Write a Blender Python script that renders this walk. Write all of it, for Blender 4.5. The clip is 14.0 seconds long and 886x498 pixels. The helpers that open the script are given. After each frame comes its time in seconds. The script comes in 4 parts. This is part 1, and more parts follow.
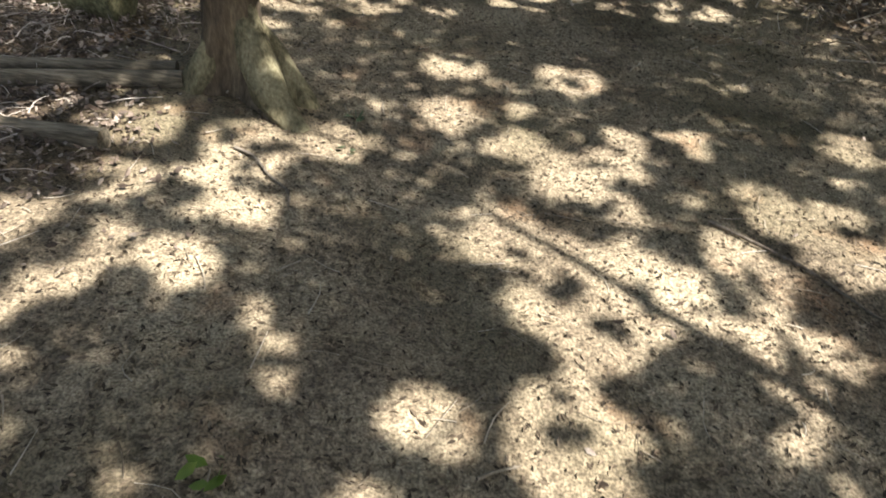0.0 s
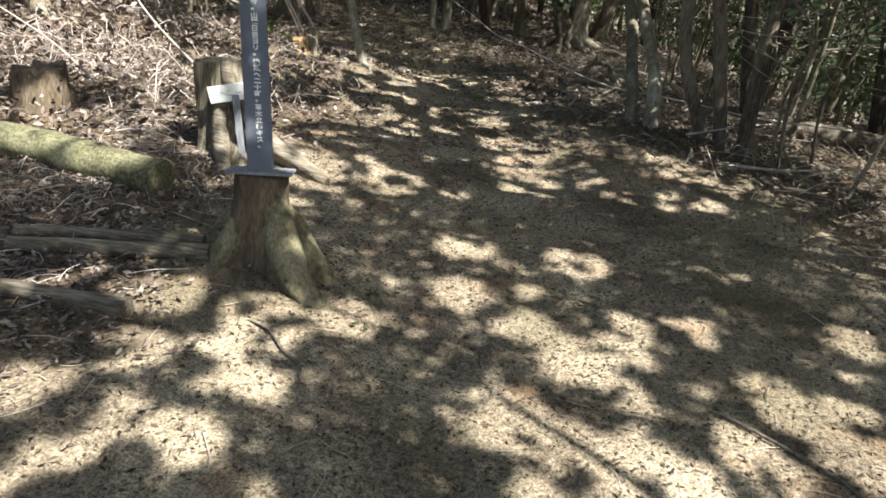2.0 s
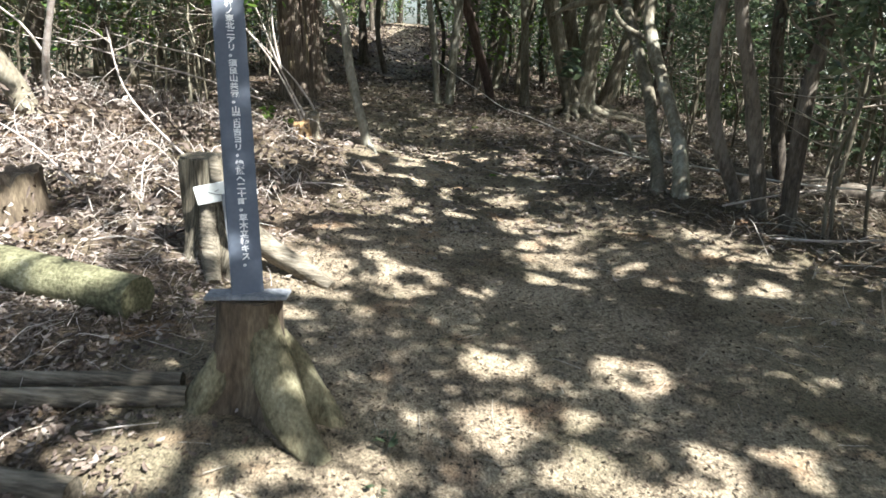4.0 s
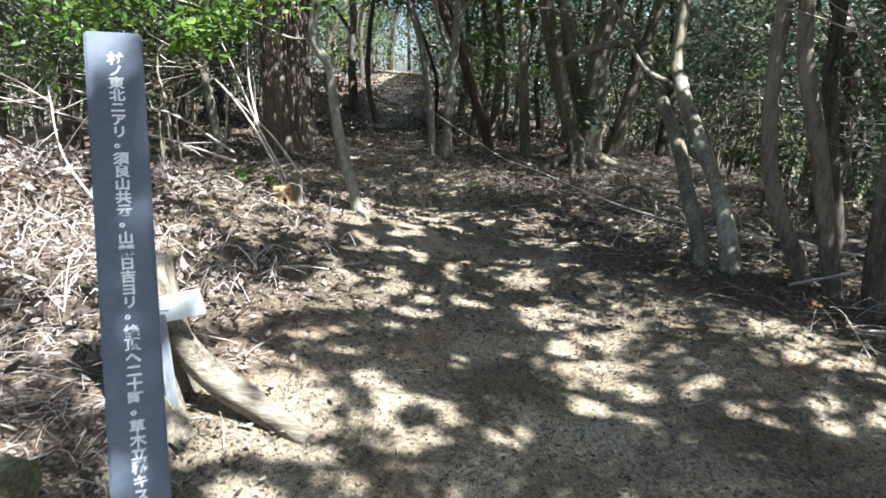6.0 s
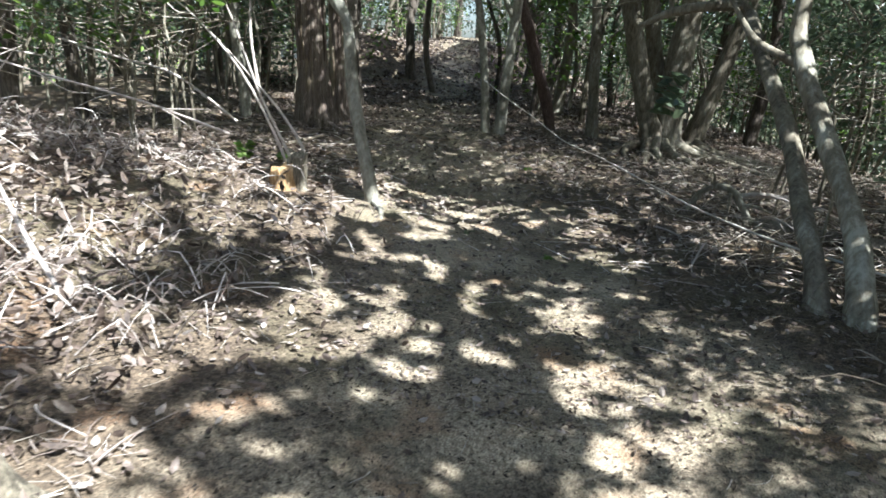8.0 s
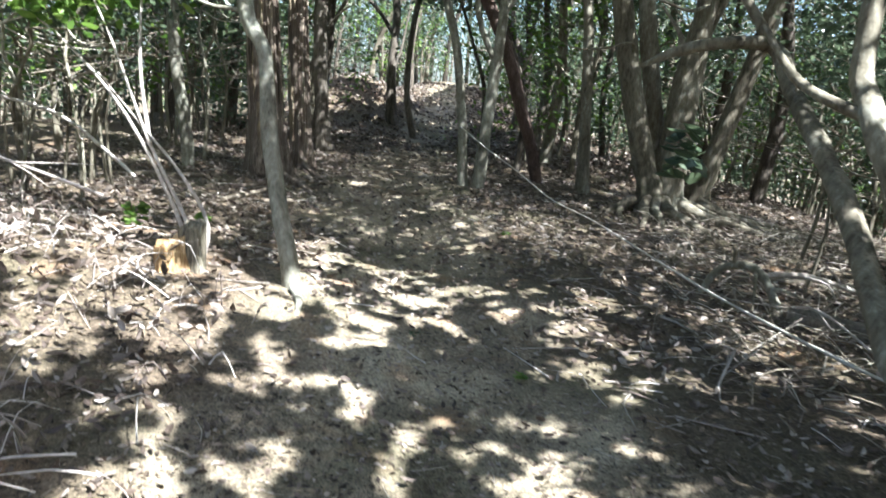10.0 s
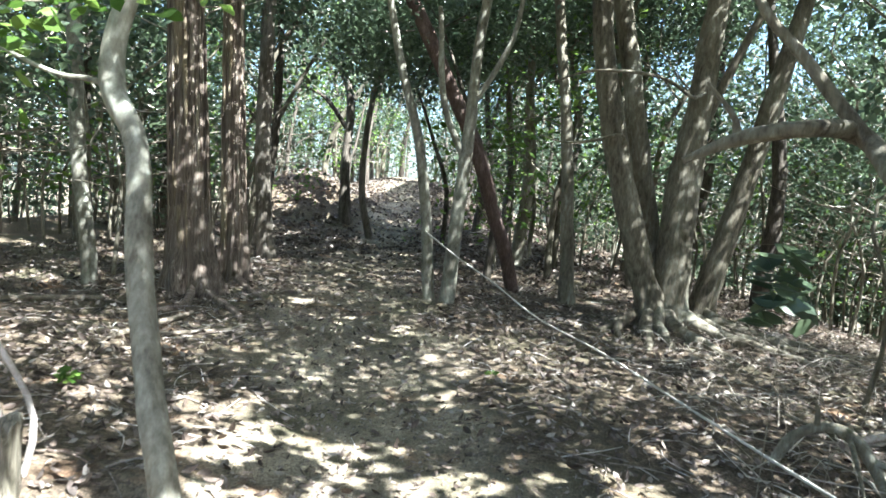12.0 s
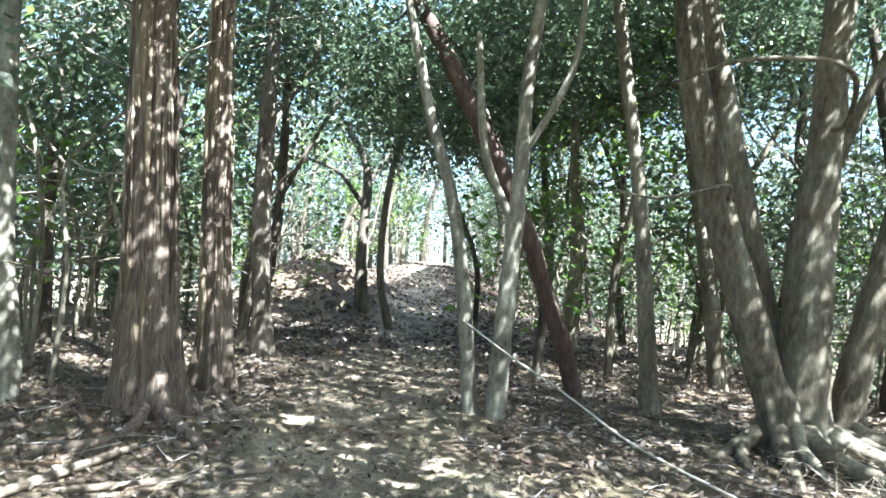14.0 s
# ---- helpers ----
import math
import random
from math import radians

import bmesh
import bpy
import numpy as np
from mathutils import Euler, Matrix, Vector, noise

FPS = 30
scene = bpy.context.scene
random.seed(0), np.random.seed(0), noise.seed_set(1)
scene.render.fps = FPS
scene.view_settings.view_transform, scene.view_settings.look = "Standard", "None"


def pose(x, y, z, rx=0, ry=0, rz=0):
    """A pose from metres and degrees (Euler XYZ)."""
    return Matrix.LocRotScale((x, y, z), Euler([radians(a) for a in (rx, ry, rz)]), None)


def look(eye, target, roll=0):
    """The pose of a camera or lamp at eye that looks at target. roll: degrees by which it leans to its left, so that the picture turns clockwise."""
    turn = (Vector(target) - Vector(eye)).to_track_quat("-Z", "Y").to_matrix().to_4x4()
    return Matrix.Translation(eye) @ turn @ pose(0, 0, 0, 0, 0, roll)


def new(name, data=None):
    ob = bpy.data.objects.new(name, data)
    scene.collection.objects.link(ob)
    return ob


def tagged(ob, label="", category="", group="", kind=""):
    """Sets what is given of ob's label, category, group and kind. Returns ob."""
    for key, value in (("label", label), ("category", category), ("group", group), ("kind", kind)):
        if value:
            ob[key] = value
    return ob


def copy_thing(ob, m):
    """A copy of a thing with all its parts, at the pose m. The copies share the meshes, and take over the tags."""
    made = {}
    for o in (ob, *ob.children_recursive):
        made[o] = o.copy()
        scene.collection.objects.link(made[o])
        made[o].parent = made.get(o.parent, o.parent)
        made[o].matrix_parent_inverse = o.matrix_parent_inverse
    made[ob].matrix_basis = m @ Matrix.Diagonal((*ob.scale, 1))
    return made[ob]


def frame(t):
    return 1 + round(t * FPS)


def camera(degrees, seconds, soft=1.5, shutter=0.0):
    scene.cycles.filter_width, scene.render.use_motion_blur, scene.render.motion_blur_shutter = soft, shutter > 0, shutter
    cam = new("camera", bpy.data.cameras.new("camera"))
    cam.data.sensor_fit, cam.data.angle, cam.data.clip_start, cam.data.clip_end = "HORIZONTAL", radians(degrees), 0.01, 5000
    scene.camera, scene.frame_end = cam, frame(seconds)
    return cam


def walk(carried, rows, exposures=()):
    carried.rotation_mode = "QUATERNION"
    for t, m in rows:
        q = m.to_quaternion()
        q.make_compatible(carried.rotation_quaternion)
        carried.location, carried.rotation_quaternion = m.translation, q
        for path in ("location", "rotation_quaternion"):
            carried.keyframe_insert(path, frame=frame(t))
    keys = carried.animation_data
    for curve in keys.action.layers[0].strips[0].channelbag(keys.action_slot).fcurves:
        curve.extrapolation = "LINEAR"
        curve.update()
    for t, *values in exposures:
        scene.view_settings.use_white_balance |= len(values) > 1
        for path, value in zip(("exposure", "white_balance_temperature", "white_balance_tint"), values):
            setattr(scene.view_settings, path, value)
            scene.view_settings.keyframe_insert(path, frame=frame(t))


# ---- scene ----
cam = camera(67.5, 14.0, soft=1.6, shutter=0.3)
METRES, EYE, TILT, LEAN, TURN = 9.1, 1.5, 0.0, 0.0, 0.0
ROWS = [
    (0.0, 0.0, 0.0, 0.0, 3.96, -36.66, -5.34),
    (0.5, -0.0026, 0.0012, 0.0055, 5.25, -32.82, -6.1),
    (1.0, -0.0027, -0.0001, 0.0077, 5.45, -28.13, -5.73),
    (1.5, -0.0025, -0.0006, 0.0092, 5.49, -25.31, -6.07),
    (2.0, -0.0037, -0.0018, 0.0103, 5.44, -22.84, -7.02),
    (2.5, -0.0062, -0.0005, 0.0119, 5.71, -20.96, -7.49),
    (3.0, -0.0082, 0.0027, 0.0141, 5.37, -19.47, -6.16),
    (3.5, -0.0126, 0.0335, 0.0089, 5.59, -18.1, -4.61),
    (6.0, -0.0432, 0.1985, 0.0169, 4.4, -13.32, -3.2),
    (6.5, -0.0461, 0.2377, 0.0192, 9.64, -12.53, -1.19),
    (7.0, -0.0413, 0.2756, 0.0151, 12.88, -14.66, -3.67),
    (9.5, -0.015, 0.5026, 0.0164, 6.37, -16.62, -8.11),
    (10.0, -0.02, 0.5389, 0.0178, 9.94, -12.52, -6.21),
    (10.5, -0.0343, 0.5785, 0.0243, 9.69, -10.39, -4.18),
    (11.0, -0.0408, 0.626, 0.0267, 10.19, -7.33, -6.46),
    (11.5, -0.0553, 0.6779, 0.0262, 8.22, -5.66, -5.77),
    (12.0, -0.0622, 0.7262, 0.0272, 6.07, -4.23, -5.7),
    (12.5, -0.0654, 0.7773, 0.0295, 8.1, -2.44, -6.08),
    (13.0, -0.0824, 0.8356, 0.0273, 8.24, -0.57, -6.6),
    (13.5, -0.0959, 0.899, 0.0216, 7.53, 1.71, -7.73),
    (14.0, -0.1141, 0.9584, 0.0165, 7.67, 3.12, -4.63),
]
walk(cam, [(t, pose(0, 0, EYE, TILT, LEAN, TURN) @ pose(METRES * x, METRES * y, METRES * z, 90 + pitch, roll, yaw)) for t, x, y, z, yaw, pitch, roll in ROWS],
     [(0.0, 1.8, 6700, 9), (1.5, 1.7, 6500, 8), (3.5, 2.0, 6150, 7), (6.0, 2.2, 5700, 7), (7.0, 2.05, 5600, 6), (9.5, 2.6, 5600, 6), (11.0, 2.85, 5600, 4), (12.5, 3.35, 5500, 3), (14.0, 3.7, 5450, 4)])

# ---- light ----
SUN = Vector((0.55, -0.38, 1.0)).normalized()
sun = new("sun", bpy.data.lights.new("sun", "SUN"))
sun.data.energy, sun.data.angle, sun.data.color = 5.0, radians(0.55), (1.0, 0.96, 0.9)
sun.matrix_world = look(SUN * 40, (0, 0, 0))
world = bpy.data.worlds.new("sky")
scene.world = world
world.use_nodes = True
sky = world.node_tree.nodes.new("ShaderNodeTexSky")
sky.sky_type, sky.sun_disc = "NISHITA", False
sky.dust_density, sky.ozone_density = 3.0, 0.9
sky.sun_elevation, sky.sun_rotation = math.asin(SUN.z), math.atan2(SUN.x, SUN.y)
world.node_tree.links.new(sky.outputs[0], world.node_tree.nodes["Background"].inputs[0])
world.node_tree.nodes["Background"].inputs[1].default_value = 0.07


# ---- materials ----
def mat(name, ramp, scale=4.0, fine=40.0, rough=0.85, bump=0.4, stretch=(1, 1, 1), island=0.0, objects=0.0, metal=0.0,
        through_light=0.0, spec=0.3, distance=0.02):
    """Colour from two scales of noise through a ramp, fine relief, optional variation per piece."""
    m = bpy.data.materials.new(name)
    m.use_nodes = True
    nt = m.node_tree
    n, l = nt.nodes, nt.links
    bsdf = n["Principled BSDF"]
    tc, mp = n.new("ShaderNodeTexCoord"), n.new("ShaderNodeMapping")
    mp.inputs["Scale"].default_value = stretch
    l.new(tc.outputs["Object"], mp.inputs[0])
    big, small = n.new("ShaderNodeTexNoise"), n.new("ShaderNodeTexNoise")
    for node, s, d in ((big, scale, 5.0), (small, fine, 4.0)):
        node.inputs["Scale"].default_value, node.inputs["Detail"].default_value, node.inputs["Roughness"].default_value = s, d, 0.65
        l.new(mp.outputs[0], node.inputs["Vector"])
    mix = n.new("ShaderNodeMath")
    mix.operation = "MULTIPLY_ADD"
    mix.inputs[1].default_value = 0.45
    l.new(small.outputs[0], mix.inputs[0])
    half = n.new("ShaderNodeMath")
    half.operation = "MULTIPLY"
    half.inputs[1].default_value = 0.55
    l.new(big.outputs[0], half.inputs[0])
    l.new(half.outputs[0], mix.inputs[2])
    value = mix.outputs[0]
    if island or objects:
        src = n.new("ShaderNodeNewGeometry").outputs["Random Per Island"] if island else n.new("ShaderNodeObjectInfo").outputs["Random"]
        k = n.new("ShaderNodeMath")
        k.operation = "MULTIPLY_ADD"
        k.inputs[1].default_value, k.inputs[2].default_value = island or objects, -0.5 * (island or objects)
        l.new(src, k.inputs[0])
        add = n.new("ShaderNodeMath")
        l.new(value, add.inputs[0])
        l.new(k.outputs[0], add.inputs[1])
        value = add.outputs[0]
    cr = n.new("ShaderNodeValToRGB")
    while len(cr.color_ramp.elements) < len(ramp):
        cr.color_ramp.elements.new(0.5)
    for e, (p, c) in zip(cr.color_ramp.elements, ramp):
        e.position, e.color = p, (*c, 1)
    l.new(value, cr.inputs[0])
    l.new(cr.outputs[0], bsdf.inputs["Base Color"])
    bsdf.inputs["Roughness"].default_value, bsdf.inputs["Metallic"].default_value = rough, metal
    bsdf.inputs["Specular IOR Level"].default_value = spec
    if bump:
        b = n.new("ShaderNodeBump")
        b.inputs["Strength"].default_value, b.inputs["Distance"].default_value = bump, distance
        l.new(mix.outputs[0], b.inputs["Height"])
        l.new(b.outputs[0], bsdf.inputs["Normal"])
    if through_light:
        tr, ms = n.new("ShaderNodeBsdfTranslucent"), n.new("ShaderNodeMixShader")
        ms.inputs[0].default_value = through_light
        l.new(cr.outputs[0], tr.inputs[0])
        l.new(bsdf.outputs[0], ms.inputs[1])
        l.new(tr.outputs[0], ms.inputs[2])
        l.new(ms.outputs[0], n["Material Output"].inputs[0])
    return m


def ground_material():
    m = mat("forest_soil", [(0.36, (0.085, 0.066, 0.046)), (0.46, (0.21, 0.168, 0.117)), (0.54, (0.33, 0.272, 0.19)), (0.64, (0.46, 0.388, 0.275))],
            1.6, 38.0, 0.95, 1.0, distance=0.035)
    n, l = m.node_tree.nodes, m.node_tree.links
    att = n.new("ShaderNodeAttribute")
    att.attribute_name = "bare"
    litter = n.new("ShaderNodeValToRGB")
    for e, (p, c) in zip(litter.color_ramp.elements, [(0.35, (0.055, 0.04, 0.028)), (0.7, (0.2, 0.15, 0.1))]):
        e.position, e.color = p, (*c, 1)
    speck = n.new("ShaderNodeTexNoise")
    speck.inputs["Scale"].default_value, speck.inputs["Detail"].default_value = 35.0, 6.0
    l.new(n["Texture Coordinate"].outputs["Object"], speck.inputs["Vector"])
    l.new(speck.outputs[0], litter.inputs[0])
    mx = n.new("ShaderNodeMix")
    mx.data_type = "RGBA"
    l.new(att.outputs["Fac"], mx.inputs[0])
    l.new(litter.outputs[0], mx.inputs[6])
    l.new(n["Color Ramp"].outputs[0], mx.inputs[7])
    patch = n.new("ShaderNodeTexNoise")
    patch.inputs["Scale"].default_value, patch.inputs["Detail"].default_value = 0.9, 7.0
    l.new(n["Texture Coordinate"].outputs["Object"], patch.inputs["Vector"])
    amount = n.new("ShaderNodeMapRange")
    for k, value in ((1, 0.47), (2, 0.68), (3, 0.0), (4, 0.8)):
        amount.inputs[k].default_value = value
    l.new(patch.outputs[0], amount.inputs[0])
    moss = n.new("ShaderNodeMix")
    moss.data_type = "RGBA"
    moss.inputs[7].default_value = (0.115, 0.1, 0.058, 1)
    l.new(amount.outputs[0], moss.inputs[0])
    l.new(mx.outputs[2], moss.inputs[6])
    ochre = n.new("ShaderNodeTexNoise")
    ochre.inputs["Scale"].default_value, ochre.inputs["Detail"].default_value = 2.3, 5.0
    l.new(n["Texture Coordinate"].outputs["Object"], ochre.inputs["Vector"])
    share = n.new("ShaderNodeMapRange")
    for k, value in ((1, 0.58), (2, 0.72), (3, 0.0), (4, 0.65)):
        share.inputs[k].default_value = value
    l.new(ochre.outputs[0], share.inputs[0])
    clay = n.new("ShaderNodeMix")
    clay.data_type = "RGBA"
    clay.inputs[7].default_value = (0.27, 0.155, 0.085, 1)
    l.new(share.outputs[0], clay.inputs[0])
    l.new(moss.outputs[2], clay.inputs[6])
    grit = n.new("ShaderNodeTexNoise")
    grit.inputs["Scale"].default_value, grit.inputs["Detail"].default_value = 110.0, 5.0
    l.new(n["Texture Coordinate"].outputs["Object"], grit.inputs["Vector"])
    tone = n.new("ShaderNodeMapRange")
    for k, value in ((1, 0.36), (2, 0.62), (3, 0.5), (4, 1.25)):
        tone.inputs[k].default_value = value
    l.new(grit.outputs[0], tone.inputs[0])
    scaled = n.new("ShaderNodeVectorMath")
    scaled.operation = "SCALE"
    l.new(clay.outputs[2], scaled.inputs[0])
    l.new(tone.outputs[0], scaled.inputs["Scale"])
    l.new(scaled.outputs[0], n["Principled BSDF"].inputs["Base Color"])
    return m


SOIL = ground_material()
CRUMB = mat("bark_crumbs", [(0.2, (0.035, 0.026, 0.018)), (0.5, (0.105, 0.08, 0.055)), (0.8, (0.24, 0.19, 0.135))], 12, 60, 0.9, 0.2, island=0.6)
MOSS_ROOT = mat("mossy_root_wood", [(0.36, (0.06, 0.052, 0.03)), (0.47, (0.15, 0.132, 0.08)), (0.57, (0.25, 0.225, 0.14)), (0.68, (0.38, 0.35, 0.24))], 5, 50, 0.95, 0.8, (1.2, 1.2, 0.7), distance=0.02)
BROWN_STUMP = mat("brown_smooth_stump", [(0.36, (0.035, 0.026, 0.019)), (0.46, (0.085, 0.064, 0.044)), (0.56, (0.14, 0.108, 0.072)), (0.68, (0.25, 0.2, 0.13))], 4, 45, 0.9, 0.6, (1.2, 1.2, 0.3), distance=0.02)
BARK = mat("grey_bark", [(0.36, (0.06, 0.049, 0.034)), (0.45, (0.13, 0.11, 0.078)), (0.54, (0.195, 0.172, 0.125)), (0.66, (0.35, 0.33, 0.265))], 4, 28, 0.9, 0.7, (1, 1, 0.35), objects=0.12)
SMOOTH_BARK = mat("pale_smooth_bark", [(0.36, (0.085, 0.075, 0.055)), (0.45, (0.17, 0.155, 0.118)), (0.54, (0.25, 0.235, 0.185)), (0.66, (0.42, 0.41, 0.34))], 4, 26, 0.85, 0.5, (1, 1, 0.5))
DARK_BARK = mat("dark_bark", [(0.38, (0.04, 0.032, 0.026)), (0.5, (0.105, 0.086, 0.066)), (0.64, (0.22, 0.19, 0.155))], 6, 40, 0.92, 0.8, (1, 1, 0.25), objects=0.15)
CEDAR_BARK = mat("fibrous_red_brown_bark", [(0.35, (0.035, 0.025, 0.02)), (0.44, (0.13, 0.096, 0.074)), (0.54, (0.22, 0.172, 0.134)), (0.67, (0.4, 0.335, 0.26))], 9, 40, 0.9, 1.0, (2.2, 2.2, 0.06), distance=0.06)
PALE_WOOD = mat("peeled_pale_wood", [(0.34, (0.12, 0.09, 0.06)), (0.5, (0.27, 0.21, 0.14)), (0.68, (0.42, 0.35, 0.25))], 6, 45, 0.85, 0.6, (1.5, 1.5, 0.12), objects=0.2)
BARK_STRIP = mat("peeling_bark_strip", [(0.34, (0.06, 0.043, 0.033)), (0.5, (0.2, 0.15, 0.115)), (0.68, (0.4, 0.33, 0.25))], 7, 45, 0.9, 0.8, (1.5, 1.5, 0.12), objects=0.3)
RED_BARK = mat("red_brown_bark", [(0.36, (0.04, 0.026, 0.021)), (0.5, (0.095, 0.06, 0.048)), (0.66, (0.18, 0.13, 0.105))], 6, 50, 0.85, 0.7, (1, 1, 0.3))
OLD_WOOD = mat("weathered_stump_wood", [(0.37, (0.03, 0.026, 0.02)), (0.46, (0.105, 0.09, 0.065)), (0.55, (0.22, 0.19, 0.138)), (0.67, (0.42, 0.38, 0.285))], 8, 55, 0.9, 1.0, (1.6, 1.6, 0.1), distance=0.03)
LOG_WOOD = mat("grey_weathered_log", [(0.37, (0.035, 0.03, 0.023)), (0.46, (0.11, 0.093, 0.068)), (0.55, (0.21, 0.18, 0.135)), (0.67, (0.36, 0.32, 0.25))], 8, 50, 0.9, 0.8, (0.15, 1.4, 1.4), distance=0.02)
MOSSY = mat("mossy_wood", [(0.36, (0.045, 0.042, 0.026)), (0.47, (0.125, 0.118, 0.065)), (0.57, (0.23, 0.22, 0.13)), (0.68, (0.36, 0.34, 0.24))], 4, 45, 0.95, 0.7, (1, 1, 1))
ORANGE_WOOD = mat("split_orange_wood", [(0.36, (0.09, 0.045, 0.018)), (0.47, (0.3, 0.185, 0.085)), (0.6, (0.5, 0.36, 0.2))], 8, 50, 0.85, 0.8, (1.5, 1.5, 0.2))
DEAD_LEAF = mat("dead_leaf", [(0.2, (0.04, 0.028, 0.021)), (0.42, (0.11, 0.079, 0.06)), (0.6, (0.2, 0.155, 0.125)), (0.8, (0.36, 0.31, 0.265))], 9, 60, 0.65, 0.2, island=0.6, through_light=0.12, spec=0.4)
TWIG = mat("dry_twig", [(0.25, (0.09, 0.07, 0.05)), (0.5, (0.24, 0.2, 0.15)), (0.75, (0.48, 0.43, 0.36))], 12, 60, 0.85, 0.3, island=0.5)
PALE_TWIG = mat("bleached_twig", [(0.25, (0.16, 0.12, 0.1)), (0.5, (0.34, 0.29, 0.25)), (0.75, (0.58, 0.53, 0.48))], 12, 60, 0.8, 0.3, island=0.5)
LEAF = mat("evergreen_leaf", [(0.15, (0.045, 0.066, 0.04)), (0.5, (0.088, 0.122, 0.066)), (0.85, (0.135, 0.172, 0.095))], 3, 30, 0.3, 0.0, island=0.7, through_light=0.55, spec=0.8)
BRIGHT_LEAF = mat("fresh_green_leaf", [(0.15, (0.06, 0.12, 0.02)), (0.5, (0.12, 0.2, 0.035)), (0.85, (0.2, 0.28, 0.06))], 3, 30, 0.45, 0.0, island=0.7, through_light=0.5, spec=0.4)
SIGN_PAINT = mat("blue_grey_painted_board", [(0.3, (0.065, 0.08, 0.108)), (0.6, (0.1, 0.118, 0.153)), (0.8, (0.145, 0.165, 0.2))], 3, 60, 0.45, 0.05, spec=0.5)
WHITE_PAINT = mat("white_lettering", [(0.3, (0.7, 0.7, 0.7)), (0.7, (0.86, 0.86, 0.86))], 10, 80, 0.6, 0.0)
LABEL_WHITE = mat("weathered_white_board", [(0.3, (0.6, 0.62, 0.58)), (0.6, (0.8, 0.82, 0.8)), (0.8, (0.86, 0.87, 0.86))], 6, 60, 0.6, 0.1)
GREY_BOARD = mat("grey_weathered_stake", [(0.36, (0.12, 0.13, 0.145)), (0.64, (0.3, 0.31, 0.33))], 8, 60, 0.8, 0.3, (1, 1, 0.2))
INK = mat("faded_ink", [(0.3, (0.03, 0.03, 0.03)), (0.7, (0.12, 0.12, 0.12))], 10, 60, 0.7, 0.0)
ROPE = mat("pale_rope", [(0.36, (0.36, 0.33, 0.28)), (0.64, (0.6, 0.57, 0.5))], 20, 120, 0.85, 0.4)


# ---- building helpers ----
def fast_mesh(name, v, f):
    """A mesh from arrays of points and of faces with equally many corners."""
    me = bpy.data.meshes.new(name)
    v, f = np.asarray(v, np.float32), np.asarray(f, np.int32)
    k = f.shape[1]
    me.vertices.add(len(v))
    me.vertices.foreach_set("co", v.ravel())
    me.loops.add(f.size)
    me.loops.foreach_set("vertex_index", f.ravel())
    me.polygons.add(len(f))
    me.polygons.foreach_set("loop_start", np.arange(0, f.size, k, dtype=np.int32))
    me.update(calc_edges=True)
    return me


def part(name, v, f, material, parent=None, label="", smooth=True, at=(0, 0, 0)):
    """Links arrays as one mesh object, under a thing or on its own; the points are measured from at."""
    me = fast_mesh(name, np.asarray(v) - np.asarray(at), f)
    me.materials.append(material)
    me.polygons.foreach_set("use_smooth", np.full(len(me.polygons), smooth))
    ob = new(name, me)
    if parent is None:
        ob.location = at
    else:
        ob.parent = parent
    return tagged(ob, label)


def thing(name, at, label, category, group=""):
    ob = new(name)
    ob.empty_display_size = 0.1
    ob.location = at
    return tagged(ob, label, category, group)


def joined(pieces):
    vs, fs, k = [], [], 0
    for v, f in pieces:
        vs.append(v)
        fs.append(np.asarray(f) + k)
        k += len(v)
    return np.concatenate(vs), np.concatenate(fs)


def value_noise(x, y, cell, seed):
    g = np.random.RandomState(seed).rand(64, 64)
    u, w = np.asarray(x) / cell, np.asarray(y) / cell
    i, j = np.floor(u).astype(int), np.floor(w).astype(int)
    a, b = u - i, w - j
    a, b = a * a * (3 - 2 * a), b * b * (3 - 2 * b)
    q = lambda p, r: g[p % 64, r % 64]
    return (q(i, j) * (1 - a) + q(i + 1, j) * a) * (1 - b) + (q(i, j + 1) * (1 - a) + q(i + 1, j + 1) * a) * b


def spline(pts, per):
    p = np.asarray(pts, float)
    q = np.vstack([2 * p[0] - p[1], p, 2 * p[-1] - p[-2]])
    out = []
    for i in range(len(p) - 1):
        a, b, c, d = q[i:i + 4]
        for t in np.linspace(0, 1, per, endpoint=False):
            out.append(0.5 * (2 * b + (c - a) * t + (2 * a - 5 * b + 4 * c - d) * t * t + (3 * b - a - 3 * c + d) * t ** 3))
    out.append(p[-1])
    return np.array(out)


